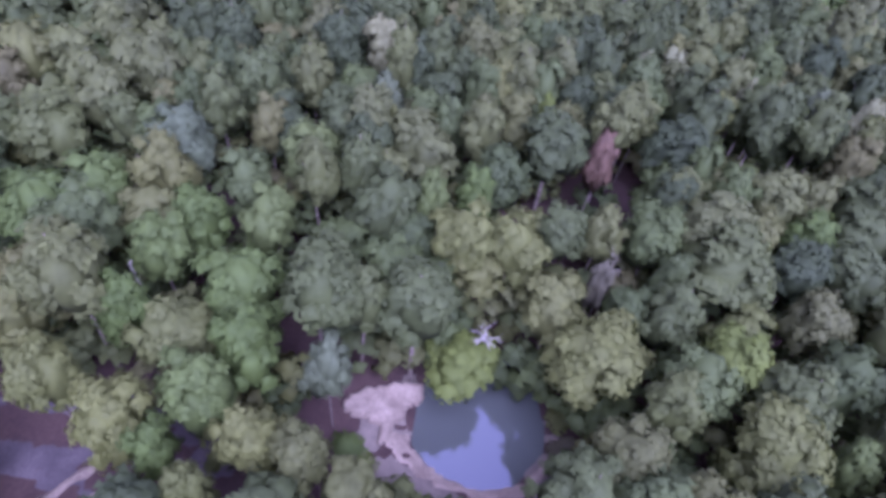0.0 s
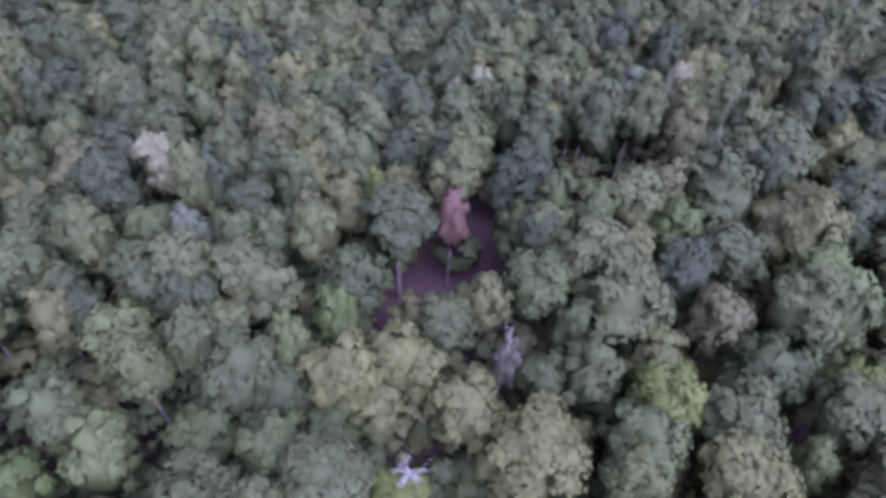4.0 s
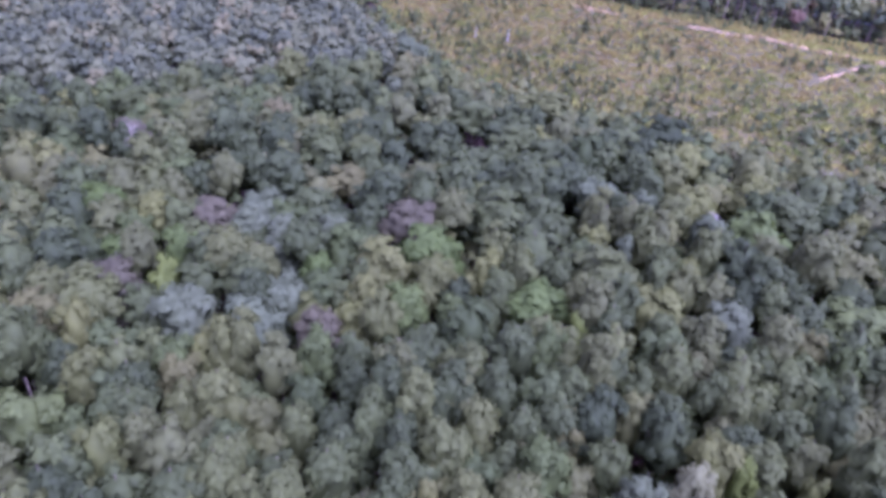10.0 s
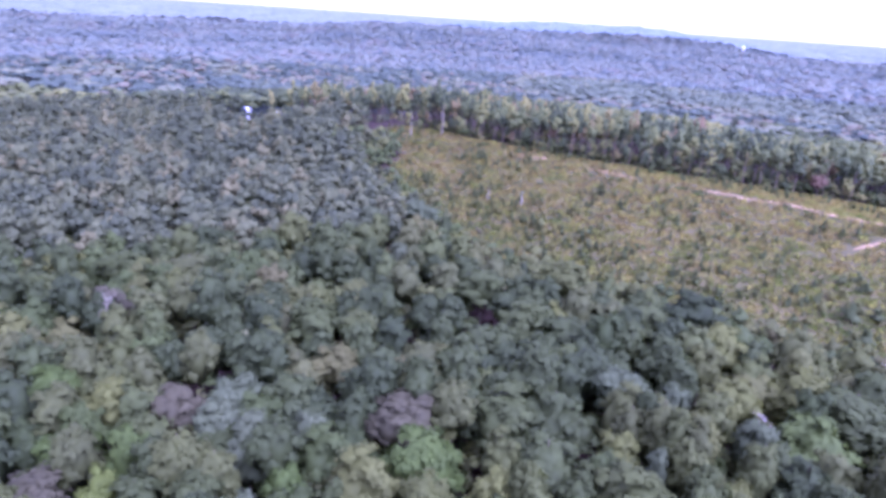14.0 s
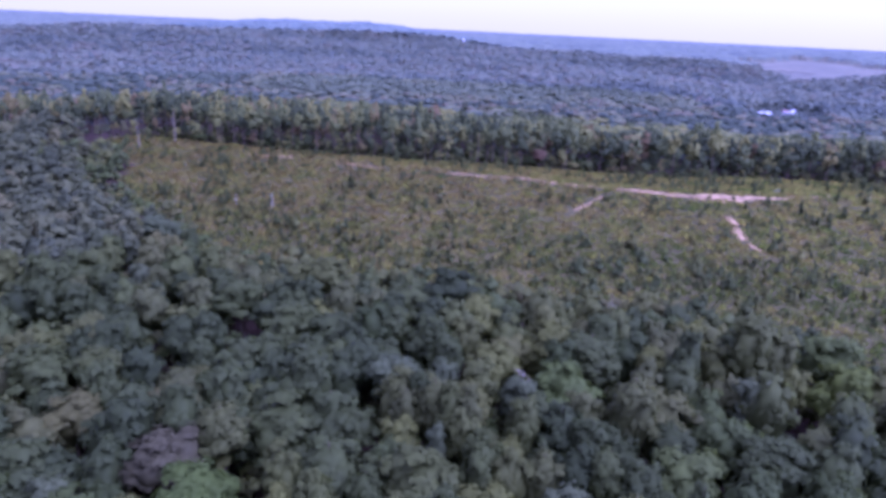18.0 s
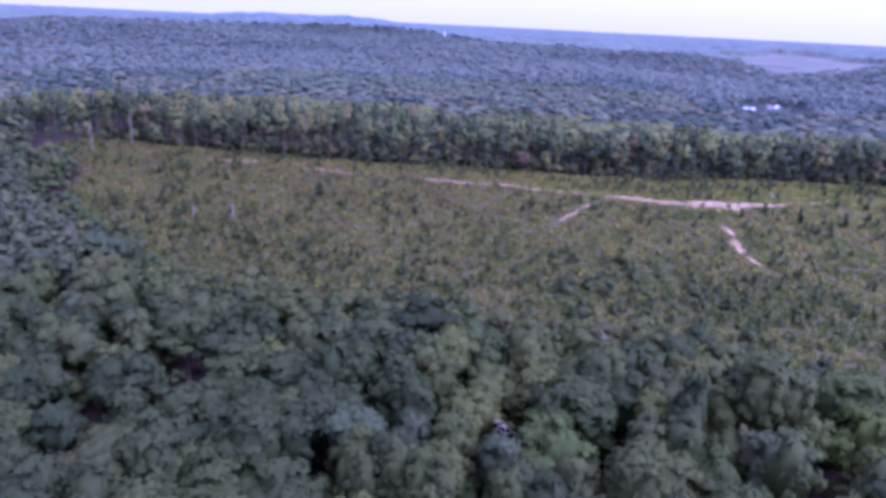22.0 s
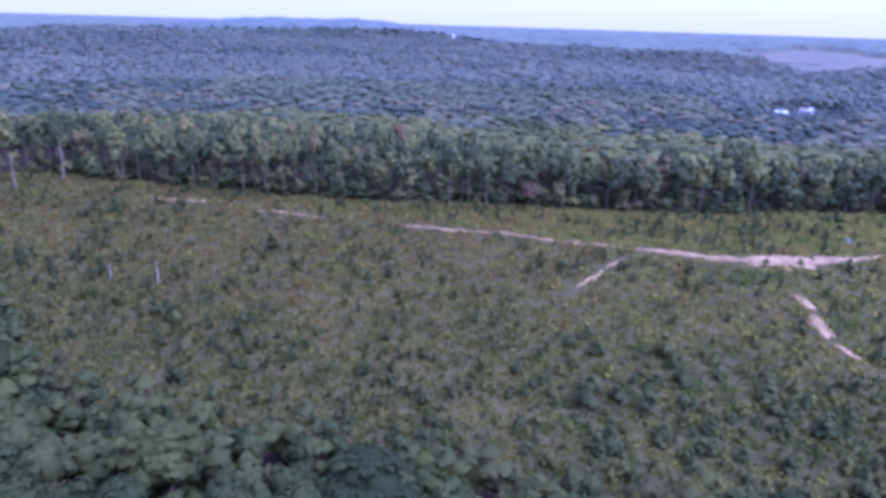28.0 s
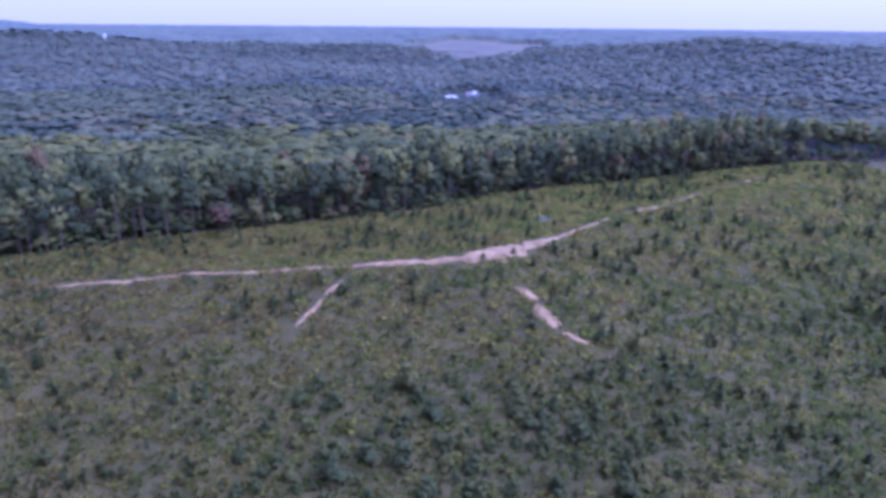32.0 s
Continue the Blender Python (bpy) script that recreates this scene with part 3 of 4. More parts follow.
tree(19.8, 68.8, 17.5, 4.2, "broad", RUST, "rust-red tree among green crowns")
tree(-14.1, 87.6, 17.5, 7.0, "broad", YELLOW, "yellow-leaved autumn tree in the forest")
tree(4.0, 39.5, 4.8, 10.0, "broad", LIME, "bright lime-green tree leaning over the pond")
grown(-47.0, 46.1, 21.0, 10.5, "G")
grown(-41.9, 50.4, 21.5, 8.9, "G")
grown(-28.5, 47.7, 21.2, 7.4, "G")
grown(-41.8, 38.0, 21.5, 8.2, "B")
grown(-31.3, 42.5, 21.6, 7.9, "G")
grown(-21.1, 39.7, 20.8, 10.1, "G")
grown(-18.4, 33.1, 20.7, 7.6, "G")
grown(-32.1, 34.7, 21.9, 6.9, "G")
grown(-21.5, 27.3, 21.1, 8.1, "G")
grown(-21.1, 49.9, 21.0, 7.3, "G")
grown(-18.9, 60.7, 22.1, 8.8, "G")
grown(-25.3, 54.7, 21.4, 7.7, "B")
grown(-35.4, 59.7, 21.9, 9.2, "L")
grown(-52.1, 59.0, 21.4, 10.0, "B")
grown(-12.3, 43.1, 22.2, 7.4, "P")
grown(-5.3, 45.2, 20.9, 7.4, "B")
grown(-7.9, 39.5, 22.2, 6.5, "P")
grown(-7.3, 53.6, 22.5, 8.0, "P")
grown(-2.5, 55.9, 21.4, 5.2, "G")
grown(2.4, 51.2, 21.7, 8.5, "O")
grown(8.5, 51.1, 21.6, 8.6, "O")
grown(5.7, 62.5, 20.8, 8.7, "B")
grown(13.0, 68.9, 22.4, 9.2, "P")
grown(-5.2, 65.0, 22.1, 8.9, "P")
grown(6.0, 87.4, 21.7, 7.8, "P")
grown(13.7, 53.6, 21.3, 6.6, "P")
grown(26.2, 56.2, 21.9, 9.4, "B")
grown(33.3, 58.3, 22.0, 9.0, "P")
grown(42.5, 64.5, 22.3, 8.1, "P")
grown(30.1, 71.7, 22.5, 9.0, "P")
grown(33.7, 51.4, 22.3, 11.7, "P")
grown(33.4, 39.1, 22.0, 8.6, "F")
grown(18.8, 38.0, 21.3, 11.4, "O")
grown(25.9, 32.5, 21.8, 7.2, "B")
grown(21.1, 26.7, 21.3, 8.6, "B")
grown(35.3, 29.4, 22.0, 10.2, "O")
grown(45.3, 39.1, 21.9, 9.2, "B")
grown(43.5, 53.4, 21.4, 8.3, "P")
grown(49.8, 53.8, 21.5, 7.8, "P")
grown(43.2, 28.9, 21.0, 5.0, "G")
grown(-9.8, 31.6, 21.5, 5.2, "L")
grown(-15.6, 23.5, 21.3, 7.2, "B")
grown(-10.6, 22.2, 21.6, 7.0, "B")
grown(-28.8, 23.7, 21.1, 8.4, "O")
grown(-37.4, 26.6, 21.4, 7.6, "O")
grown(-24.0, 21.1, 21.2, 5.5, "G")
grown(-19.5, 17.5, 21.2, 4.7, "B")
grown(-7.9, 123.0, 21.5, 9.3, "G")
grown(-5.3, 86.1, 22.1, 6.8, "P")
grown(-9.2, 68.2, 22.0, 3.3, "O")
grown(-10.9, 73.2, 21.7, 5.5, "L")
grown(-6.0, 71.3, 22.0, 6.7, "B")
grown(37.5, 81.6, 21.9, 5.6, "O")
grown(31.0, 90.5, 22.1, 5.0, "Y")
grown(26.1, 88.7, 21.6, 3.2, "Y")
grown(42.1, 86.3, 20.9, 3.2, "Y")
grown(66.0, 82.9, 21.9, 3.8, "F")
grown(60.3, 84.3, 22.1, 5.6, "Y")
grown(53.3, 85.4, 22.0, 6.3, "L")
grown(72.3, 78.4, 21.5, 3.4, "O")
grown(75.5, 66.0, 21.7, 7.5, "O")
grown(86.2, 65.2, 21.0, 5.1, "Y")
grown(59.4, 46.6, 21.9, 11.8, "G")
grown(52.9, 34.9, 21.5, 6.5, "F")
grown(44.5, 46.2, 21.1, 8.3, "B")
grown(27.6, 44.6, 21.4, 6.7, "P")
grown(3.3, 57.6, 21.9, 5.4, "G")
grown(11.3, 74.2, 22.1, 3.2, "F")
grown(18.8, 47.9, 20.8, 3.2, "M")
grown(66.4, 67.3, 22.4, 12.5, "P")
grown(54.8, 63.5, 21.9, 9.6, "P")
grown(46.5, 58.9, 20.9, 7.4, "G")
grown(27.5, 50.1, 21.1, 4.4, "B")
grown(-1.6, 71.3, 21.8, 6.0, "B")
grown(-15.2, 74.7, 21.9, 7.0, "B")
grown(-16.4, 68.2, 21.4, 7.4, "P")
grown(38.6, 34.7, 22.2, 8.4, "P")
grown(-2.8, 241.1, 17.8, 12.2, "O")
grown(8.0, 215.0, 18.7, 9.0, "M")
grown(25.2, 229.8, 18.8, 12.5, "P")
grown(10.6, 233.5, 19.5, 12.5, "P")
grown(1.1, 180.8, 19.1, 11.0, "G")
grown(9.5, 174.8, 18.4, 9.3, "O")
grown(13.5, 158.8, 20.0, 7.2, "G")
grown(5.7, 161.5, 18.8, 9.5, "G")
grown(10.3, 150.4, 19.2, 5.8, "F")
grown(20.5, 170.6, 18.7, 10.1, "N")
grown(1.7, 151.4, 19.0, 12.5, "N")
grown(26.1, 163.4, 18.6, 9.6, "L")
grown(30.5, 155.7, 19.3, 10.0, "L")
grown(39.2, 155.1, 19.6, 8.1, "L")
grown(29.8, 171.2, 18.0, 11.3, "L")
grown(33.3, 143.4, 19.5, 6.4, "G")
grown(44.3, 141.0, 20.9, 11.8, "B")
grown(54.3, 144.1, 19.9, 12.5, "G")
grown(59.5, 131.2, 21.6, 7.1, "O")
grown(50.3, 133.8, 21.3, 9.6, "B")
grown(42.7, 128.7, 20.9, 9.0, "G")
grown(26.4, 138.3, 20.5, 8.6, "L")
grown(11.6, 140.0, 20.4, 10.6, "L")
grown(20.4, 132.5, 21.1, 10.7, "L")
grown(35.0, 127.5, 21.3, 8.8, "O")
grown(28.8, 126.7, 21.3, 8.6, "N")
grown(49.8, 119.7, 21.6, 10.1, "B")
grown(62.3, 120.7, 22.0, 11.7, "G")
grown(64.2, 112.9, 21.4, 4.0, "F")
grown(77.0, 123.5, 21.9, 12.5, "P")
grown(80.2, 113.4, 21.7, 11.6, "O")
grown(90.1, 118.8, 21.0, 6.8, "O")
grown(82.8, 133.7, 20.5, 7.1, "O")
grown(84.5, 127.8, 21.8, 4.9, "L")
grown(95.1, 150.9, 19.7, 11.8, "L")
grown(100.4, 142.3, 20.3, 7.0, "L")
grown(111.0, 139.8, 19.7, 10.9, "O")
grown(105.8, 128.4, 21.0, 7.8, "L")
grown(114.0, 125.5, 21.4, 12.5, "G")
grown(97.8, 133.8, 20.1, 9.9, "B")
grown(86.9, 105.9, 21.6, 9.9, "L")
grown(126.2, 127.9, 22.0, 12.5, "P")
grown(126.2, 137.4, 20.0, 12.5, "O")
grown(125.6, 156.3, 19.6, 11.2, "O")
grown(70.3, 135.2, 21.2, 11.5, "P")
grown(71.1, 149.5, 20.7, 11.7, "P")
grown(56.2, 187.4, 18.8, 10.4, "P")
grown(47.8, 193.1, 19.3, 12.0, "P")
grown(90.9, 198.6, 19.3, 12.5, "P")
grown(111.9, 196.2, 18.3, 12.5, "P")
grown(118.2, 170.9, 18.5, 12.5, "P")
grown(129.2, 168.9, 19.5, 12.5, "P")
grown(91.2, 179.3, 19.6, 12.2, "P")
grown(96.8, 171.9, 18.7, 12.0, "P")
grown(96.2, 257.1, 18.3, 11.9, "L")
grown(81.1, 260.0, 18.5, 9.9, "L")
grown(79.9, 227.2, 18.1, 10.2, "L")
grown(33.6, 188.0, 18.2, 3.8, "Y")
grown(146.4, 118.1, 21.1, 9.2, "O")
grown(133.9, 118.7, 21.2, 7.3, "O")
grown(135.4, 99.6, 21.5, 10.6, "L")
grown(108.3, 98.9, 21.1, 12.5, "G")
grown(119.6, 90.5, 21.8, 11.5, "P")
grown(160.9, 95.4, 21.8, 12.5, "G")
grown(153.1, 90.4, 20.7, 11.8, "F")
grown(145.3, 97.4, 21.5, 6.3, "O")
grown(99.1, 178.9, 18.7, 8.0, "O")
grown(54.5, 154.9, 19.2, 12.5, "N")
grown(48.7, 176.3, 18.0, 12.5, "B")
grown(100.7, 122.4, 22.4, 8.0, "P")



def scatter(rng, x0, x1, y0, y1, gap):
    """Uneven places about one gap apart."""
    nx, ny = int((x1 - x0) / gap), int((y1 - y0) / gap)
    gx, gy = np.meshgrid(np.arange(nx), np.arange(ny))
    x = x0 + (gx + 0.5 * (gy % 2) + rng.uniform(-0.42, 0.42, gx.shape)) * gap
    y = y0 + (gy + rng.uniform(-0.42, 0.42, gx.shape)) * gap
    return x.ravel(), y.ravel()


# bare spots that show between the crowns: two ends and half a width
GAPS = [(19.8, 68.5, 16.5, 58, 3.2), (-14.2, 87, -12, 76, 3), (29, 80, 26, 74, 2.6), (31, 75, 28, 70, 2.4), (26, 70, 23, 64, 2.2), (12, 68, 10, 63, 2.6), (17, 71, 15, 65, 2.2), (-15, 78, -13, 72, 3), (-9, 68, -8, 63, 3), (42, 75, 36, 68, 2.2), (50, 76, 43, 70, 2), (51, 41, 44, 40, 2.6), (60, 36, 52, 35, 2.6), (105, 68, 90, 63, 3.5), (41, 84, 35, 72, 1.5), (-31, 66, -27, 57, 1.8), (-14, 85, -12, 73, 2.2), (-20, 42, -17, 36, 2.4), (53, 48, 46, 41, 2.4), (96, 205, 85, 186, 4.5), (25, 209, 24, 190, 3), (88, 149, 79, 138, 3), (74, 202, 67, 183, 2.5), (23, 292, 23, 270, 3.5), (115, 132, 102, 123, 3), (129, 122, 114, 115, 3.5), (155, 96, 136, 93, 3)]


def open_ground(x, y):
    out = in_clearing(x, y)
    for ax, ay, bx, by, w in GAPS:
        u = np.clip(((x - ax) * (bx - ax) + (y - ay) * (by - ay)) / ((bx - ax) ** 2 + (by - ay) ** 2 + 1e-6), 0, 1)
        out |= np.hypot(x - ax - u * (bx - ax), y - ay - u * (by - ay)) < 0.75 * w + 0.4
    for gx, gy, rx, ry in ((7.6, 30, 10.2, 13), (-3, 30, 9, 9)):
        out |= ((x - gx) / rx) ** 2 + ((y - gy) / ry) ** 2 < 1
    out |= (np.abs(y - 25 - 3 * np.sin(x * 0.09)) < 4) & (x < 0) & (x > -60)
    out |= (np.hypot(x - 70, y - 484) < 5) | (np.hypot(x - 86.5, y - 472) < 4)
    out |= ((x + 34) / 12) ** 2 + ((y - 20) / 11) ** 2 < 1
    return out


def young_stand(x, y):
    """Where slimmer trees stand close: the stand that is crossed first, and the row beyond the clearing."""
    d, _ = along_ridge(x, y)
    inner = (y > 56 + 6 * wave(x, y, 40, 2)) & (y < 138 + 8 * wave(x, y, 50, 3)) & (x > -45) & (x < 98) & (y > 0.62 * x + 18)
    return inner | ((d > 0) & (d < 62) & (y > 20) & (y < 400))


rng = np.random.default_rng(5)
x, y = scatter(rng, -120, 520, -5, 540, 6.4)
thin = young_stand(x, y)
xs, ys = scatter(rng, -60, 440, 30, 420, 4.7)
tight = young_stand(xs, ys)
x, y = np.concatenate([x[~thin], xs[tight]]), np.concatenate([y[~thin], ys[tight]])
ok = ~open_ground(x, y) & (np.hypot(x - 80, y - 120) < 420)
if TAKEN:
    tk = np.array(TAKEN)
    near = np.min(np.hypot(x[:, None] - tk[:, 0], y[:, None] - tk[:, 1]) - 0.36 * tk[:, 2], 1)
    ok &= near > 1.7
d_, _ = along_ridge(x, y)
ok &= d_ < 105
x, y = x[ok], y[ok]
z = land(x, y)
close_by = young_stand(x, y)
pines = rng.uniform(0, 1, len(x)) < 0.5 + 0.16 * close_by + 0.4 * wave(x, y, 90, 7)
low = np.ones(len(x))
for reach, k in ((30, 0.92), (24, 0.84), (18, 0.72), (12, 0.58), (6, 0.42)):
    for a in range(0, 360, 45):
        hit = in_clearing(x + reach * math.cos(radians(a)), y + reach * math.sin(radians(a)))
        low = np.where(hit, np.minimum(low, k), low)
tall = np.where(d_[ok] > 0, 17.5, np.interp(y, [125, 170], [21.0, 18.0])) + rng.normal(0, 2.1, len(x)) * np.where(d_[ok] > 0, 1.6, 1.0) + 1.4 * pines
near_side = d_[ok] < 0
tall = np.where(near_side, low * tall, tall)
hamlet = np.hypot(x - 74, y - 446) < 34
tall = np.where(hamlet, 0.38 * tall, tall)
width = np.where(near_side, 1.0, rng.uniform(0.55, 0.95, len(x))) * np.where(near_side & (low < 0.7), 0.8, 1.0) * np.where(pines, rng.uniform(6.8, 9.6, len(x)), rng.uniform(7.6, 11.4, len(x)))
width = np.where(near_side, width * low ** 0.55, width) * np.where(close_by, 0.74, 1.0)
tint = rng.uniform(0, 1, len(x))
# a stand of darker tint, with more pines, on the slope below the clearing
dark_stand = ((x - 68) / 52) ** 2 + ((y - 178) / 46) ** 2 < 1
tint = np.where(dark_stand, 0.42 * tint, tint)
pines |= dark_stand & (rng.uniform(0, 1, len(x)) < 0.5)
# the trees in the strip that is flown over stand as single things
own = (x > -45) & (x < 120) & (y > 20) & (y < 175) & (y > 0.6 * x - 5)
count = {0: 0, 1: 0}
rest = []
for k in np.argsort(~(close_by & near_side), kind="stable"):
    kind = 0 if pines[k] else 1
    if own[k] and count[kind] < 290 - 60 * kind:
        count[kind] += 1
        tree(x[k], y[k], z[k] + tall[k], width[k], ("pine", "broad")[kind])
    else:
        rest.append((x[k], y[k], z[k], z[k] + tall[k], width[k], 1 - pines[k], tint[k]))
for kind, mat, name, label in ((0, PINE, "pine_wood", "dense stand of dark green pines"), (1, BROAD, "broadleaf_wood", "dense stand of mixed grey-green broadleaf trees")):
    mine = [p for p in rest if int(p[5]) == kind]
    stuff_of_trees(name, [p for p in mine if p[1] < 250 and p[0] < 190], MID, mat, label, 1.2)
    outer = [p for p in mine if not (p[1] < 250 and p[0] < 190)]
    over = along_ridge(np.array([p[0] for p in outer]), np.array([p[1] for p in outer]))[0] > 0
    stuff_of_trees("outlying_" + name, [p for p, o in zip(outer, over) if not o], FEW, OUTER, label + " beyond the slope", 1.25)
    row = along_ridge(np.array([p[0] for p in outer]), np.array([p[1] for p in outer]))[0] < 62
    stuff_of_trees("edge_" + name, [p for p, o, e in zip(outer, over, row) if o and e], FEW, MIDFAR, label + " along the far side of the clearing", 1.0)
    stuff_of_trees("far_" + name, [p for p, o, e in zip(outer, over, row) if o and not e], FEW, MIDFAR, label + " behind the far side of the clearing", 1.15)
# low growth under the trees and along the edges
x, y = scatter(rng, -80, 450, 5, 400, 5.2)
d_, _ = along_ridge(x, y)
ok = ~open_ground(x, y) & (d_ < 75) & ((d_ < 0) | (rng.uniform(0, 1, len(x)) < 0.95))
x, y = x[ok], y[ok]
z = land(x, y)
under = [(a, b, h, h + t, w, 1, k) for a, b, h, t, w, k in zip(x, y, z, np.where(d_[ok] > 0, rng.uniform(2, 5.5, len(x)), rng.uniform(7, 13, len(x))), rng.uniform(5.5, 8.5, len(x)), rng.uniform(0, 1, len(x)))]
stuff_of_trees("undergrowth", [p for p in under if p[0] < 75 and p[1] < 100], FEW, BROAD, "shaded young trees under the forest canopy", 1.4)
stuff_of_trees("undergrowth", [p for p in under if not (p[0] < 75 and p[1] < 100)], LOW, BROAD, "shaded young trees and undergrowth in the forest", 1.5)
# a thicket of low trees along the far side of the clearing
x, y = scatter(rng, 60, 450, 10, 400, 3.9)
front = in_clearing(x - 9, y - 6) | in_clearing(x - 15, y - 10) | in_clearing(x - 4, y - 3)
ok = front & ~in_clearing(x, y) & (along_ridge(x, y)[0] > 0) & (rng.uniform(0, 1, len(x)) < 0.8)
x, y = x[ok], y[ok]
z = land(x, y)
stuff_of_trees("thicket", [(a, b, h, h + t, w, k, u) for a, b, h, t, w, k, u in zip(x, y, z, rng.uniform(3.5, 10.5, len(x)), rng.uniform(3.2, 5.6, len(x)), rng.integers(0, 2, len(x)), rng.uniform(0, 0.9, len(x)))],
               FEW, MIDFAR, "low bushy trees along the far side of the clearing", 1.3)
# pale stems that show along the far side of the clearing
stems = []
for p in rest:
    if 0 < along_ridge(np.array([p[0]]), np.array([p[1]]))[0][0] < 75:
        stems.append(tube([(p[0], p[1], p[2] - 0.5), (p[0] + 0.2, p[1], p[2] + 6), (p[0], p[1] + 0.2, p[2] + 13)], (0.24, 0.2, 0.1), 5))
if stems:
    tagged(new("tree_trunks", np_mesh("tree_trunks", *joined(stems), [BARK])), "grey-brown pine trunks along the edge of the clearing", "trunks", kind="stuff")

# ---------------- woods beyond the clearing ----------------
x, y = scatter(rng, -700, 1250, -500, 1250, 10.8)
d_, _ = along_ridge(x, y)
r_ = np.hypot(x - 80, y - 120)
az = np.degrees(np.arctan2(x - 60, y - 90))
yard = (np.hypot(x - 850, y - 324) < 8) | (np.hypot(x - 836, y - 326) < 7) | (np.hypot(x - 812, y - 340) < 8) | (np.hypot(x - 76, y - 475) < 14)
ok = ~yard & (r_ < 1060) & (az > -24) & (az < 118) & ((d_ > 105) | (r_ >= 420)) & ~in_clearing(x, y)
x, y = x[ok], y[ok]
z = land(x, y)
kind = (rng.uniform(0, 1, len(x)) < 0.5).astype(int)
young = (np.hypot(x - 830, y - 322) < 40) | (np.hypot(x - 790, y - 312) < 40) | (np.hypot(x - 750, y - 300) < 36) | (np.hypot(x - 715, y - 288) < 30)
tops = z + np.where(young, rng.uniform(3.5, 6.5, len(x)), rng.normal(17, 1.1, len(x)))
spread = rng.uniform(15, 21, len(x))
shade = (0.55 + 0.3 * wave(x, y, 260, 3) + 0.22 * wave(x, y, 70, 8) + rng.normal(0, 0.12, len(x)) - 0.55 * plantation(x, y)).clip(0.02, 0.98)
close = np.hypot(x - 80, y - 120) + 60 * wave(x, y, 200, 6) < 470
by_house = np.hypot(x - 825, y - 328) < 110
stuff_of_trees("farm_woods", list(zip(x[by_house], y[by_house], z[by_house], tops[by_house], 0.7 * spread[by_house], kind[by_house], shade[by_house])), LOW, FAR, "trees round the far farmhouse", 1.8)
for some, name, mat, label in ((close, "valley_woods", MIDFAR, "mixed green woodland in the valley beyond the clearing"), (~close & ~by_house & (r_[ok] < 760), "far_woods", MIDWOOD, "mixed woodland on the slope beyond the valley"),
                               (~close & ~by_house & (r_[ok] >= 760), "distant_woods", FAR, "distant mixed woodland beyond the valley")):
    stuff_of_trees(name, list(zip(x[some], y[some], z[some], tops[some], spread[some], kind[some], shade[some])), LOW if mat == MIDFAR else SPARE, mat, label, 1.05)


x, y = scatter(rng, -900, 2100, -900, 2100, 20)
r_ = np.hypot(x - 80, y - 120)
az = np.degrees(np.arctan2(x - 60, y - 90))
ok = (r_ > 1040) & (r_ < 2000) & (az > -24) & (az < 118) & ~in_field(x, y)
x, y = x[ok], y[ok]
z = land(x, y)
shade = (0.55 + 0.32 * wave(x, y, 420, 3) + 0.22 * wave(x, y, 110, 8) + rng.normal(0, 0.12, len(x)) - 0.55 * plantation(x, y)).clip(0.02, 0.98)
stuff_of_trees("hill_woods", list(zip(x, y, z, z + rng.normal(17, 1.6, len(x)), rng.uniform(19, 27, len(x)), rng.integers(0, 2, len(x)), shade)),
               SPARE, FAR, "distant wooded hillside in mixed greens blued for haze", 1.05)


def far_canopy():
    """Treetops of the hills out to the horizon as one bumpy sheet."""
    rr = np.exp(np.arange(math.log(1900), math.log(4700), 0.0055))
    aa = np.arange(math.radians(-35), math.radians(128), 0.0065)
    ga, gr = np.meshgrid(aa, rr)
    r = np.random.default_rng(9)
    ga, gr = ga + r.uniform(-0.002, 0.002, ga.shape), gr * (1 + r.uniform(-0.002, 0.002, ga.shape))
    x, y = 80 + gr * np.sin(ga), 120 + gr * np.cos(ga)
    z = land(x, y) + np.where(in_field(x, y), 1.0, 13.0) + np.where(in_field(x, y), 0.1, 1.0) * (r.uniform(0, 8, x.shape) + 3 * wave(x, y, 120, 7)) * np.clip(2600 / gr, 0.4, 1)
    v = np.stack([x, y, z], -1).reshape(-1, 3)
    i = np.arange(x.size).reshape(x.shape)
    f = np.stack([i[:-1, :-1], i[1:, :-1], i[1:, 1:], i[:-1, 1:]], -1).reshape(-1, 4)
    mx, my = v[f].mean(1)[:, :2].T
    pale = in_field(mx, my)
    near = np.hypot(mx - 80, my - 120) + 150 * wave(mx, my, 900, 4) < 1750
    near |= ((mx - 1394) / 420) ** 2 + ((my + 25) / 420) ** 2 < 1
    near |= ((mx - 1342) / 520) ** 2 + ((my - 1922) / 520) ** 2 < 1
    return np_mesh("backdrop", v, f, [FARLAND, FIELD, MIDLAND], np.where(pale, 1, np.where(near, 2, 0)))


tagged(new("backdrop", far_canopy()), "rolling wooded hills that fade to the horizon", "hills", kind="structure")

# ---------------- brush on the clearing ----------------
rng = np.random.default_rng(21)


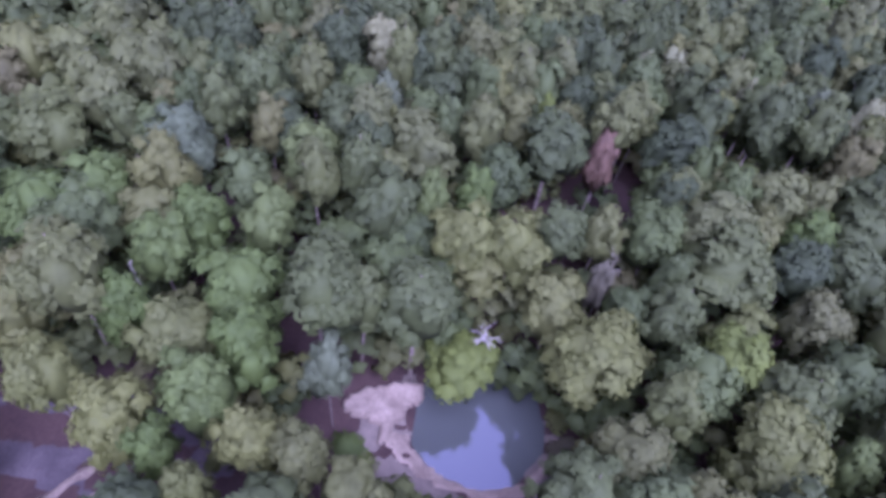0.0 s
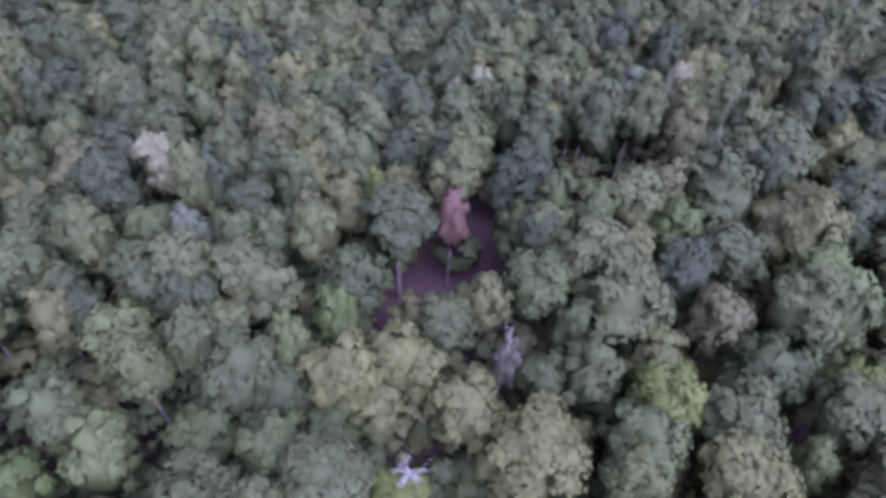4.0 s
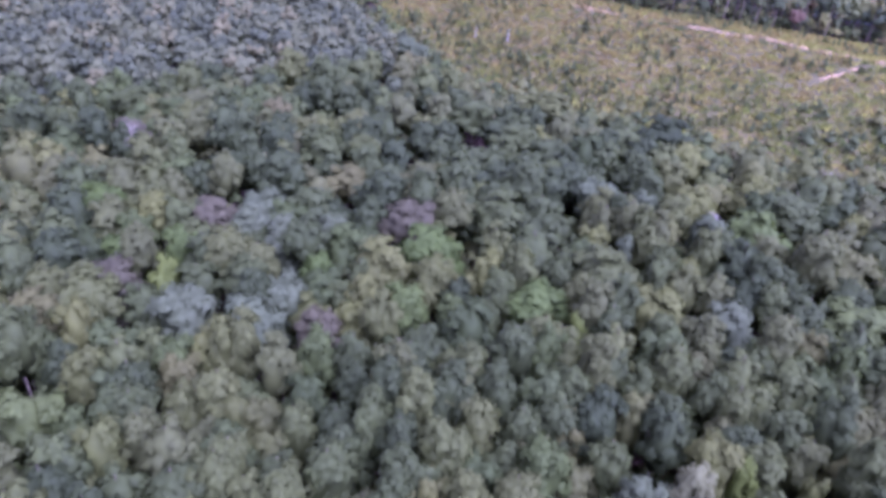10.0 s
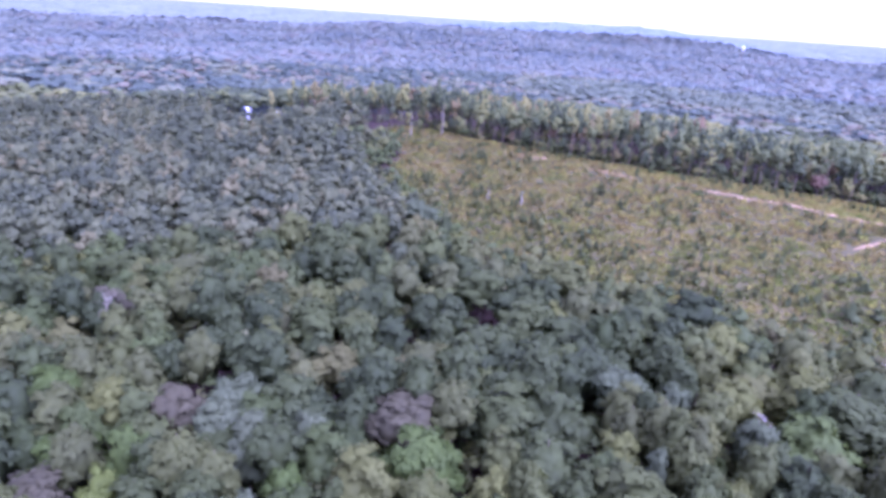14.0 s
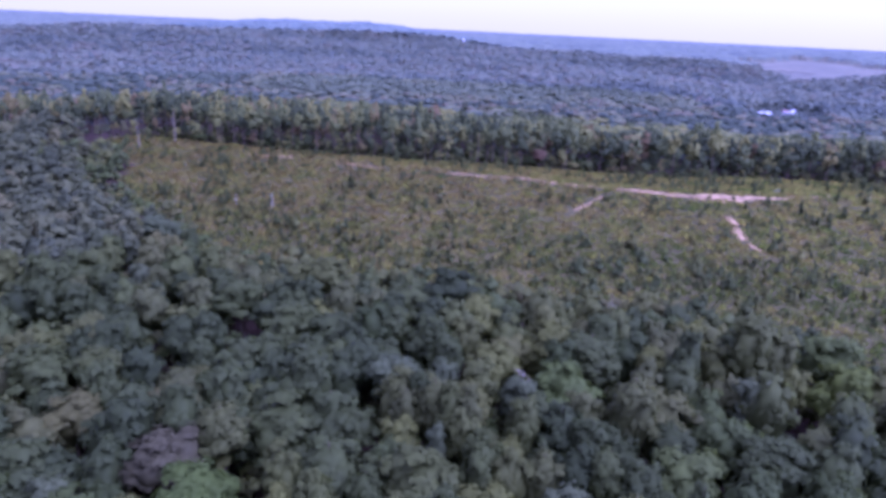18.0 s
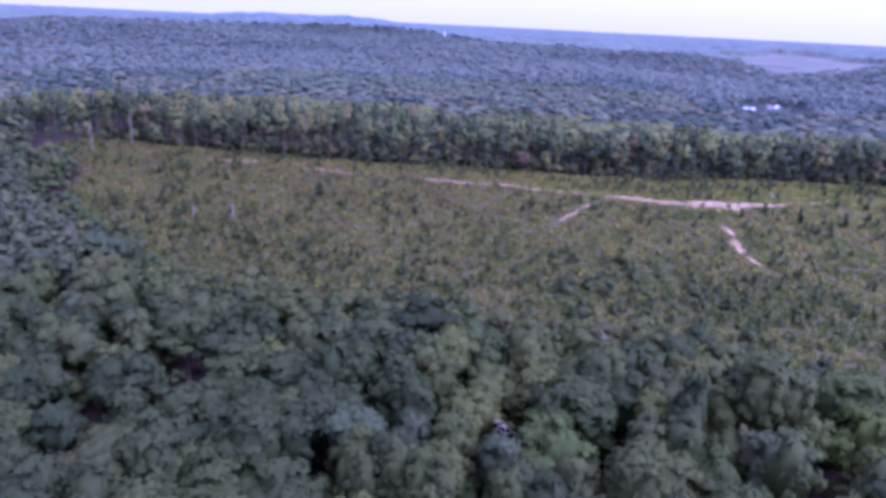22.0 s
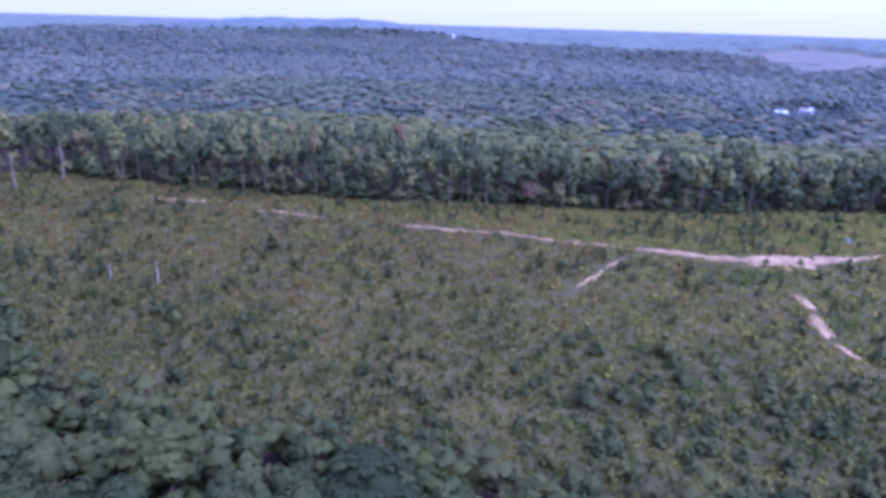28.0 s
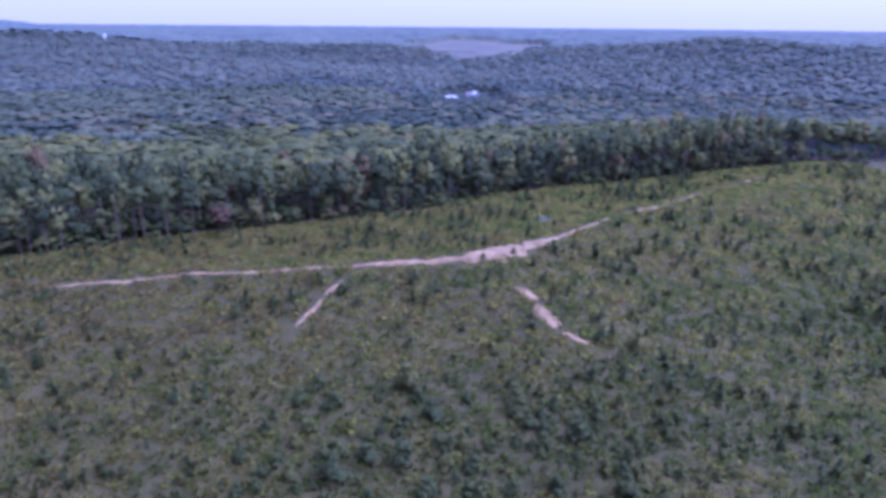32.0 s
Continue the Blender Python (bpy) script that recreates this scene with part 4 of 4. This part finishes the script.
def bush(rng, stems):
    """A low clump of upright leafy stems, about one metre across."""
    a, rr = rng.uniform(0, 6.28, stems), np.sqrt(rng.uniform(0, 1, stems)) * 0.9
    foot = np.stack([rr * np.cos(a), rr * np.sin(a), np.zeros(stems)], 1)
    side = unit(np.c_[rng.normal(0, 1, (stems, 2)), np.zeros(stems)]) * rng.uniform(0.16, 0.29, stems)[:, None]
    tip = foot + np.c_[0.3 * foot[:, :2] + rng.normal(0, 0.16, (stems, 2)), rng.uniform(0.4, 1.05, stems)]
    waist = foot + 0.45 * (tip - foot)
    v = np.stack([foot, waist + side, tip, waist - side], 1).reshape(-1, 3)
    i = 4 * np.arange(stems)[:, None]
    n = unit(np.c_[0.5 * foot[:, :2], np.full(stems, 0.8)] + rng.normal(0, 0.1, (stems, 3)))
    return v, np.concatenate([i + [0, 1, 2], i + [0, 2, 3]]), np.repeat(n, 4, 0)


BUSH = [bush(rng, 12) for _ in range(8)]
x, y = scatter(rng, 60, 430, 20, 395, 1.45)
ok = in_clearing(x, y) & (rng.uniform(0, 1, len(x)) < 0.97)
x, y = x[ok] + rng.normal(0, 0.5, ok.sum()), y[ok] + rng.normal(0, 0.5, ok.sum())


def off_line(x, y, line):
    best = np.full(x.shape, 1e9)
    for (ax, ay), (bx, by) in zip(line[:-1], line[1:]):
        u = np.clip(((x - ax) * (bx - ax) + (y - ay) * (by - ay)) / ((bx - ax) ** 2 + (by - ay) ** 2), 0, 1)
        best = np.minimum(best, np.hypot(x - ax - u * (bx - ax), y - ay - u * (by - ay)))
    return best


free = (off_line(x, y, ROAD) > np.interp(x, [201, 214, 228, 245, 251, 266, 285, 306, 381], [0.8, 1.0, 1.1, 2.4, 4.2, 2.2, 1.4, 1.3, 1.2]) + rng.uniform(-0.4, 0.3, len(x))) & (off_line(x, y, PATH_LINE) > 1.0) & (off_line(x, y, GULLY) > 1.2 + rng.uniform(-0.9, 0.5, len(x)))
x, y = x[free], y[free]
z = land(x, y)
vs, fs, ts, n = [], [], [], 0
ns = []
patchy = wave(x, y, 17, 4) * 0.45 + wave(x, y, 44, 2) * 0.35 + wave(x, y, 9, 6) * 0.3
crest = np.clip(1 + (along_ridge(x, y)[0] + 25) / 30, 0, 1)
for k in range(len(x)):
    v, f, nv = BUSH[k % 8]
    s = 0.75 + 1.0 * rng.uniform() ** 1.6 * (1.5 if rng.uniform() < 0.05 else 1.0)
    a = rng.uniform(0, 6.28)
    q = np.empty_like(v)
    q[:, 0] = x[k] + s * (v[:, 0] * math.cos(a) - v[:, 1] * math.sin(a))
    q[:, 1] = y[k] + s * (v[:, 0] * math.sin(a) + v[:, 1] * math.cos(a))
    q[:, 2] = z[k] + s * 0.66 * v[:, 2] - 0.05
    vs.append(q)
    ns.append(nv)
    fs.append(f + n)
    ts.append(np.full(len(v), min(0.98, max(0.02, 0.24 + 0.2 * crest[k] + 0.2 * min(1, max(0, (y[k] - 165) / 60)) + 0.62 * patchy[k] + rng.normal(0, 0.07)))))
    n += len(v)
tagged(new("brush", np_mesh("brush", np.concatenate(vs), np.concatenate(fs), [BRUSH], tint=np.concatenate(ts), normals=np.concatenate(ns))),
       "mixed olive, rust and green brush over the felled hillside", "brush", kind="stuff")

# ---------------- shrubs and saplings on the slope ----------------
def shrub_mesh(rng, n=8, each=12, size=0.13):
    """A pointed young tree or shrub one metre high and about as wide."""
    h = np.linspace(0.15, 0.92, n)
    a, rr = rng.uniform(0, 6.28, n), 0.42 * (1.05 - h) * rng.uniform(0.3, 1.1, n)
    c = np.stack([rr * np.cos(a), rr * np.sin(a), h], 1)
    rad = 0.30 * (1.15 - 0.75 * h)
    out = unit(c * [1, 1, 0.4] + [0, 0, 0.15])
    return joined([hearts(rng, c, rad, out, 1.0, 0.3), sprays(rng, c, rad, each, size, out, 1.0, 0.2, 0.3)])


rng = np.random.default_rng(31)
SHRUBS = [shrub_mesh(rng) for _ in range(6)]
SAPLINGS = [shrub_mesh(rng, 5, 9, 0.17) for _ in range(8)]
SHRUB_MESH = [np_mesh("shrub", v, f, [SHRUB], tint=np.zeros(len(v)), normals=n) for v, f, n in SHRUBS]
x, y = scatter(rng, 70, 420, 20, 392, 2.6)
thick = 0.15 - 0.45 * np.clip(1 + (along_ridge(x, y)[0] + 30) / 30, 0, 1) + wave(x, y, 34, 2) * 0.6 + wave(x, y, 90, 5) * 0.5 + rng.normal(0, 0.35, len(x))
ok = in_clearing(x, y) & (thick > -0.08) & (off_line(x, y, ROAD) > 3.5) & (off_line(x, y, PATH_LINE) > 2) & (off_line(x, y, GULLY) > 2)
x, y = x[ok], y[ok]
z = land(x, y)
high = (0.9 + 2.2 * rng.uniform(0, 1, len(x)) ** 1.8) * np.where(rng.uniform(0, 1, len(x)) < 0.1, 1.6, 1.0)
vs, fs, ts, ns, n, single = [], [], [], [], 0, 0
for k in range(len(x)):
    s, w, a = high[k], high[k] * rng.uniform(0.8, 1.3), rng.uniform(0, 6.28)
    if single < 280 and x[k] < 205 and 110 < y[k] < 215:
        single += 1
        ob = new("shrub", SHRUB_MESH[k % 6])
        ob.matrix_basis = Matrix.LocRotScale((x[k], y[k], z[k] - 0.05), Euler((0, 0, a)), (w, w, s))
        tagged(ob, "dark green shrub on the felled hillside", "shrub", "shrubs on the slope")
        continue
    v, f, nv = SAPLINGS[k % 8]
    ns.append(nv)
    w *= 0.75
    q = np.empty_like(v)
    q[:, 0] = x[k] + w * (v[:, 0] * math.cos(a) - v[:, 1] * math.sin(a))
    q[:, 1] = y[k] + w * (v[:, 0] * math.sin(a) + v[:, 1] * math.cos(a))
    q[:, 2] = z[k] + s * v[:, 2] - 0.05
    vs.append(q)
    fs.append(f + n)
    ts.append(np.full(len(v), rng.uniform()))
    n += len(v)
tagged(new("thicket", np_mesh("thicket", np.concatenate(vs), np.concatenate(fs), [SHRUB], tint=np.concatenate(ts), normals=np.concatenate(ns))),
       "scattered dark green shrubs and young pines", "thicket", kind="stuff")


# ---------------- dead wood ----------------
def dead_tree(x, y, base, high, spread, twigs, seed, label, lean=(0.0, 0.0), thick=0.22, wood=None, low=0.55, twig=0.09):
    """A bare bleached stem with forked twigs."""
    r = np.random.default_rng(seed)
    top = Vector((lean[0], lean[1], high))
    root = new("dead_tree")
    root.location = (x, y, base)
    stem = tube([(0, 0, -0.4), top * 0.35 + Vector((0.1, 0, 0)), top * 0.7, top], (thick, 0.8 * thick, 0.55 * thick, 0.15 * thick), 7)
    part("trunk", np_mesh("trunk", *stem, [wood or DEADWOOD]), root)
    for k in range(twigs):
        u = r.uniform(low, 1.0)
        a = r.uniform(0, 6.28)
        foot = top * u
        tip = foot + Vector((spread * math.cos(a), spread * math.sin(a), spread * r.uniform(0.1, 0.7))) * r.uniform(0.6, 1.0)
        mid = foot.lerp(tip, 0.55) + Vector((0, 0, 0.12 * spread))
        side = mid + Vector((r.normal(0, 0.35), r.normal(0, 0.35), 0.35)) * spread
        part("branch", np_mesh("branch", *joined([tube([foot, mid, tip], (twig, 0.78 * twig, 0.33 * twig), 5), tube([mid, side], (0.67 * twig, 0.28 * twig), 4)]), [wood or DEADWOOD]), root)
    return tagged(root, label, "dead tree", "dead trees")


dead_tree(6.4, 42.5, ground_z(6.4, 42.5), 12.6, 2.3, 16, 1, "bleached bare treetop beside the pond", (0.3, -0.8), 0.09, low=0.86, twig=0.05)
dead_tree(20.8, 51.0, ground_z(20.8, 51.0), 16.5, 1.5, 8, 2, "thin bare grey tree among the crowns", thick=0.07, wood=GREYWOOD, low=0.7, twig=0.04)
dead_tree(112.8, 133.3, ground_z(112.8, 133.3), 15.5, 2.2, 11, 3, "bare pale twiggy tree among green crowns")
dead_tree(150.3, 136.6, ground_z(150.3, 136.6), 13.5, 2.4, 12, 4, "bare grey tree at the edge of the clearing")
dead_tree(142.6, 272.2, ground_z(142.6, 272.2), 5.2, 0.5, 2, 5, "broken white snag standing in the brush", (0.2, 0.1), 0.3)
dead_tree(135.3, 284.7, ground_z(135.3, 284.7), 4.6, 0.5, 2, 6, "broken white snag standing in the brush", (0.1, 0.2), 0.24)
dead_tree(150.3, 369.1, ground_z(150.3, 369.1), 16.5, 1.6, 6, 7, "tall pale bare trunk at the corner of the clearing", (0.6, 0.2), 0.26, GREYWOOD)
dead_tree(136.4, 376.1, ground_z(136.4, 376.1), 12.5, 1.6, 5, 8, "pale bare trunk at the corner of the clearing", (0.3, 0.2), 0.3, GREYWOOD)
dead_tree(8.1, 207.0, ground_z(8.1, 207.0), 18.5, 2.4, 14, 9, "bare mauve-grey tree among the crowns", wood=GREYWOOD)
# a leaning pale trunk with no leaves
dead_tree(-29.5, 36.2, ground_z(-29.5, 36.2), 15.5, 0.6, 2, 10, "pale leaning trunk between the trees", (-4.2, 3.6), 0.26)


def log(x0, y0, z0, x1, y1, z1, thick, label):
    a, b = Vector((x0, y0, z0)), Vector((x1, y1, z1))
    c = (a + b) / 2
    body = tube([a - c, (a - c) * 0.3 + Vector((0, 0, 0.08)), (b - c) * 0.5, b - c], (thick, 0.95 * thick, 0.8 * thick, 0.45 * thick), 8)
    root = new("fallen_log", np_mesh("fallen_log", *body, [DEADWOOD]))
    root.location = c
    return tagged(root, label, "log", "fallen logs")


log(10.6, 46.2, ground_z(10.6, 46.2) + 0.25, 15.2, 41.7, WATER_Z + 0.05, 0.09, "pale fallen log sloping into the pond")
log(-33.4, 31.2, ground_z(-33.4, 31.2) + 0.12, -31.2, 29.3, ground_z(-31.2, 29.3) + 0.12, 0.14, "short pale log on the mud")
for name, line, widths in (("sand_streak", [(-38.6, 18.2), (-37.3, 19.9), (-35.6, 22.0), (-34.0, 24.2)], (1.2, 1.0, 1.1, 0.5)),
                           ("sand_streak", [(-34.6, 19.2), (-33.2, 20.6), (-31.9, 21.5), (-30.8, 22.4)], (0.5, 0.5, 0.8, 0.3))):
    tagged(new(name, strip(name, line, widths, 0.16, SANDY, 17)), "pale streak of washed sand in the creek bed", "sand", kind="structure")

# ---------------- lone trees seen across the clearing ----------------
for bx, by, bt, bw in ((-1.0, 47.5, 9.5, 8.0), (-5.5, 45.0, 9.0, 8.0), (4.0, 50.5, 11.0, 8.0), (-10.5, 42.5, 9.0, 8.0), (-12, 50, 12.5, 8.5), (-4, 53, 13, 9)):
    tree(bx, by, bt, bw, "broad", BROAD)
tree(241.3, 294.8, 26.5, 9.0, "broad", RUST, "dark red autumn tree in the far row")
tree(255.2, 238.4, 24.0, 7.0, "broad", RUST, "reddish tree low in the far row")
for k in range(9):
    tree(492 + 9 * (k % 5) - 4 * (k // 5), 302 + 8 * (k % 3) + 9 * (k // 5), ground_z(492 + 9 * (k % 5), 302) + 17 + k % 3, 9.5, "broad", PALE, "pale grey half-bare tree beyond the clearing")


# ---------------- far buildings ----------------
def box(bm, x0, x1, y0, y1, z0, z1):
    vs = [bm.verts.new((x, y, z)) for z in (z0, z1) for x, y in ((x0, y0), (x1, y0), (x1, y1), (x0, y1))]
    for f in ((3, 2, 1, 0), (4, 5, 6, 7), (0, 1, 5, 4), (1, 2, 6, 5), (2, 3, 7, 6), (3, 0, 4, 7)):
        bm.faces.new([vs[i] for i in f])


def made(bm, name, mat):
    bmesh.ops.recalc_face_normals(bm, faces=bm.faces)
    me = bpy.data.meshes.new(name)
    bm.to_mesh(me)
    bm.free()
    me.materials.append(mat)
    return me


PANE = material("dark_pane", 0.15)[0]
PANE.node_tree.nodes["Principled BSDF"].inputs["Base Color"].default_value = (0.05, 0.06, 0.07, 1)
ROOFS = {"white": rough_ground("white_roof", (0.62, 0.62, 0.63), (0.72, 0.72, 0.73), (0.8, 0.8, 0.8), 0.4), "brown": rough_ground("brown_roof", (0.22, 0.15, 0.13), (0.28, 0.19, 0.16), (0.33, 0.23, 0.2), 0.4)}
WALLS = rough_ground("pale_siding", (0.55, 0.54, 0.53), (0.66, 0.65, 0.64), (0.74, 0.73, 0.72), 0.5)


def house(x, y, turn, long, deep, high, roof, label, lift=0.0):
    """A plain gabled house with walls, roof slopes, windows and a door on both long sides."""
    root = new("house")
    root.location, root.rotation_euler = (x, y, ground_z(x, y) + lift), (0, 0, radians(turn))
    bm = bmesh.new()
    box(bm, -long / 2, long / 2, -deep / 2, deep / 2, -1.5 - lift, high)
    part("wall", made(bm, "wall", WALLS), root)
    rise = deep * 0.28
    for s in (-1, 1):
        bm = bmesh.new()
        p = [(-long / 2 - 0.5, s * (deep / 2 + 0.5), high - 0.15), (long / 2 + 0.5, s * (deep / 2 + 0.5), high - 0.15), (long / 2 + 0.5, 0, high + rise), (-long / 2 - 0.5, 0, high + rise)]
        lo, hi = [bm.verts.new(q) for q in p], [bm.verts.new((q[0], q[1], q[2] + 0.2)) for q in p]
        bm.faces.new(lo), bm.faces.new(hi)
        for k in range(4):
            bm.faces.new((lo[k], lo[(k + 1) % 4], hi[(k + 1) % 4], hi[k]))
        part("roof", made(bm, "roof", ROOFS[roof]), root)
    for e in (-1, 1):
        bm = bmesh.new()
        a = [bm.verts.new((e * long / 2, q, h)) for q, h in ((-deep / 2, high), (deep / 2, high), (0, high + rise))]
        b = [bm.verts.new((e * (long / 2 - 0.2), q, h)) for q, h in ((-deep / 2, high), (deep / 2, high), (0, high + rise))]
        bm.faces.new(a), bm.faces.new(b)
        for k in range(3):
            bm.faces.new((a[k], a[(k + 1) % 3], b[(k + 1) % 3], b[k]))
        part("gable", made(bm, "gable", WALLS), root)
    for s in (-1, 1):
        for k in range(4):
            bm = bmesh.new()
            cx, half = (k - 1.5) * long / 4.4, min(0.6, 0.09 * long)
            box(bm, cx - half, cx + half, s * deep / 2 - 0.06, s * deep / 2 + 0.06, 0.3 if k == 1 else 1.0, 2.3)
            part("door" if k == 1 else "window", made(bm, "pane", PANE), root)
    return tagged(root, label, "house", "far houses")


house(852, 322, 35, 9, 6, 4.4, "white", "white two-storey farmhouse in a gap in the woods")
house(836, 326, 100, 6, 5, 5.6, "brown", "small brown-roofed outbuilding beside the farmhouse")
house(812, 340, 115, 12, 4, 3.0, "white", "long low white shed with a flat-pitched roof")
house(70, 483, 100, 4.6, 1.7, 7.4, "white", "narrow white house deep in the woods", 0.3)
house(86.5, 472, 100, 3, 1.3, 4.6, "white", "narrow white shed in the woods", 0.3)


def water_tower(x, y, foot, top):
    root = new("water_tower")
    root.location = (x, y, foot)
    h = top - foot
    part("shaft", np_mesh("shaft", *tube([(0, 0, 0), (0, 0, h - 8)], (0.7, 0.6), 12), [GREYWOOD]), root)
    ring = [(0, 0, h - 8.2), (0, 0, h - 7), (0, 0, h - 5), (0, 0, h - 2.5), (0, 0, h - 0.8), (0, 0, h)]
    part("tank", np_mesh("tank", *tube(ring, (0.9, 1.4, 2.0, 2.0, 1.3, 0.1), 16), [WHITE], smooth=True), root)
    part("ladder", np_mesh("ladder", *tube([(1.4, 0, 0), (1.3, 0, h - 8)], (0.08, 0.08), 4), [GREYWOOD]), root)
    return tagged(root, "slender white water tower above the far woods", "water tower")


water_tower(1092, 1080, ground_z(1092, 1080), 50.0)

# ---------------- a puddle and a dark bush by the track ----------------
px, py = 292.4, 151.6
pv = [(px + 4.5 * math.cos(a) * (1 + 0.2 * math.sin(3 * a)), py + 2.6 * math.sin(a), 0) for a in np.linspace(0, 2 * math.pi, 24, endpoint=False)]
pv = [(a, b, ground_z(a, b) + 0.25) for a, b, _ in pv] + [(px, py, ground_z(px, py) + 0.25)]
tagged(new("puddle", np_mesh("puddle", pv, [(k, (k + 1) % 24, 24) for k in range(24)], [WATER])), "shallow grey puddle beside the track", "puddle", kind="structure")
for bx, by, bs in ((306.9, 126.2, 1.8), (252, 152.6, 1.6), (247, 159, 1.2), (256, 158, 1.2)):
    ob = new("shrub", SHRUB_MESH[int(bx) % 6])
    ob.matrix_basis = Matrix.LocRotScale((bx, by, ground_z(bx, by) - 0.05), Euler((0, 0, bx)), (1.3 * bs, 1.3 * bs, bs))
    tagged(ob, "round dark bush at the side of the sandy track", "shrub", "bushes by the track")
# low bushes on the pond's rim
for bx, by, bs, mat in ((-5.6, 26.4, 3.4, LIME), (-7.5, 29.0, 3.0, GREEN), (18.5, 37.5, 3.2, OLIVE), (19.5, 42.5, 3.6, BROAD), (18.8, 33.5, 2.6, BROWN), (-4.5, 44.5, 3.6, BROAD), (10.5, 49.0, 3.4, BROAD)):
    v, f, n = shrub_mesh(rng, 15, 44, 0.07)
    ob = new("shrub", np_mesh("shrub", v, f, [mat], tint=np.zeros(len(v)), normals=n))
    ob.matrix_basis = Matrix.LocRotScale((bx, by, ground_z(bx, by) - 0.1), Euler((0, 0, bx)), (1.5 * bs, 1.5 * bs, bs))
    tagged(ob, "leafy bush hanging over the pond bank", "shrub", "bushes by the pond")
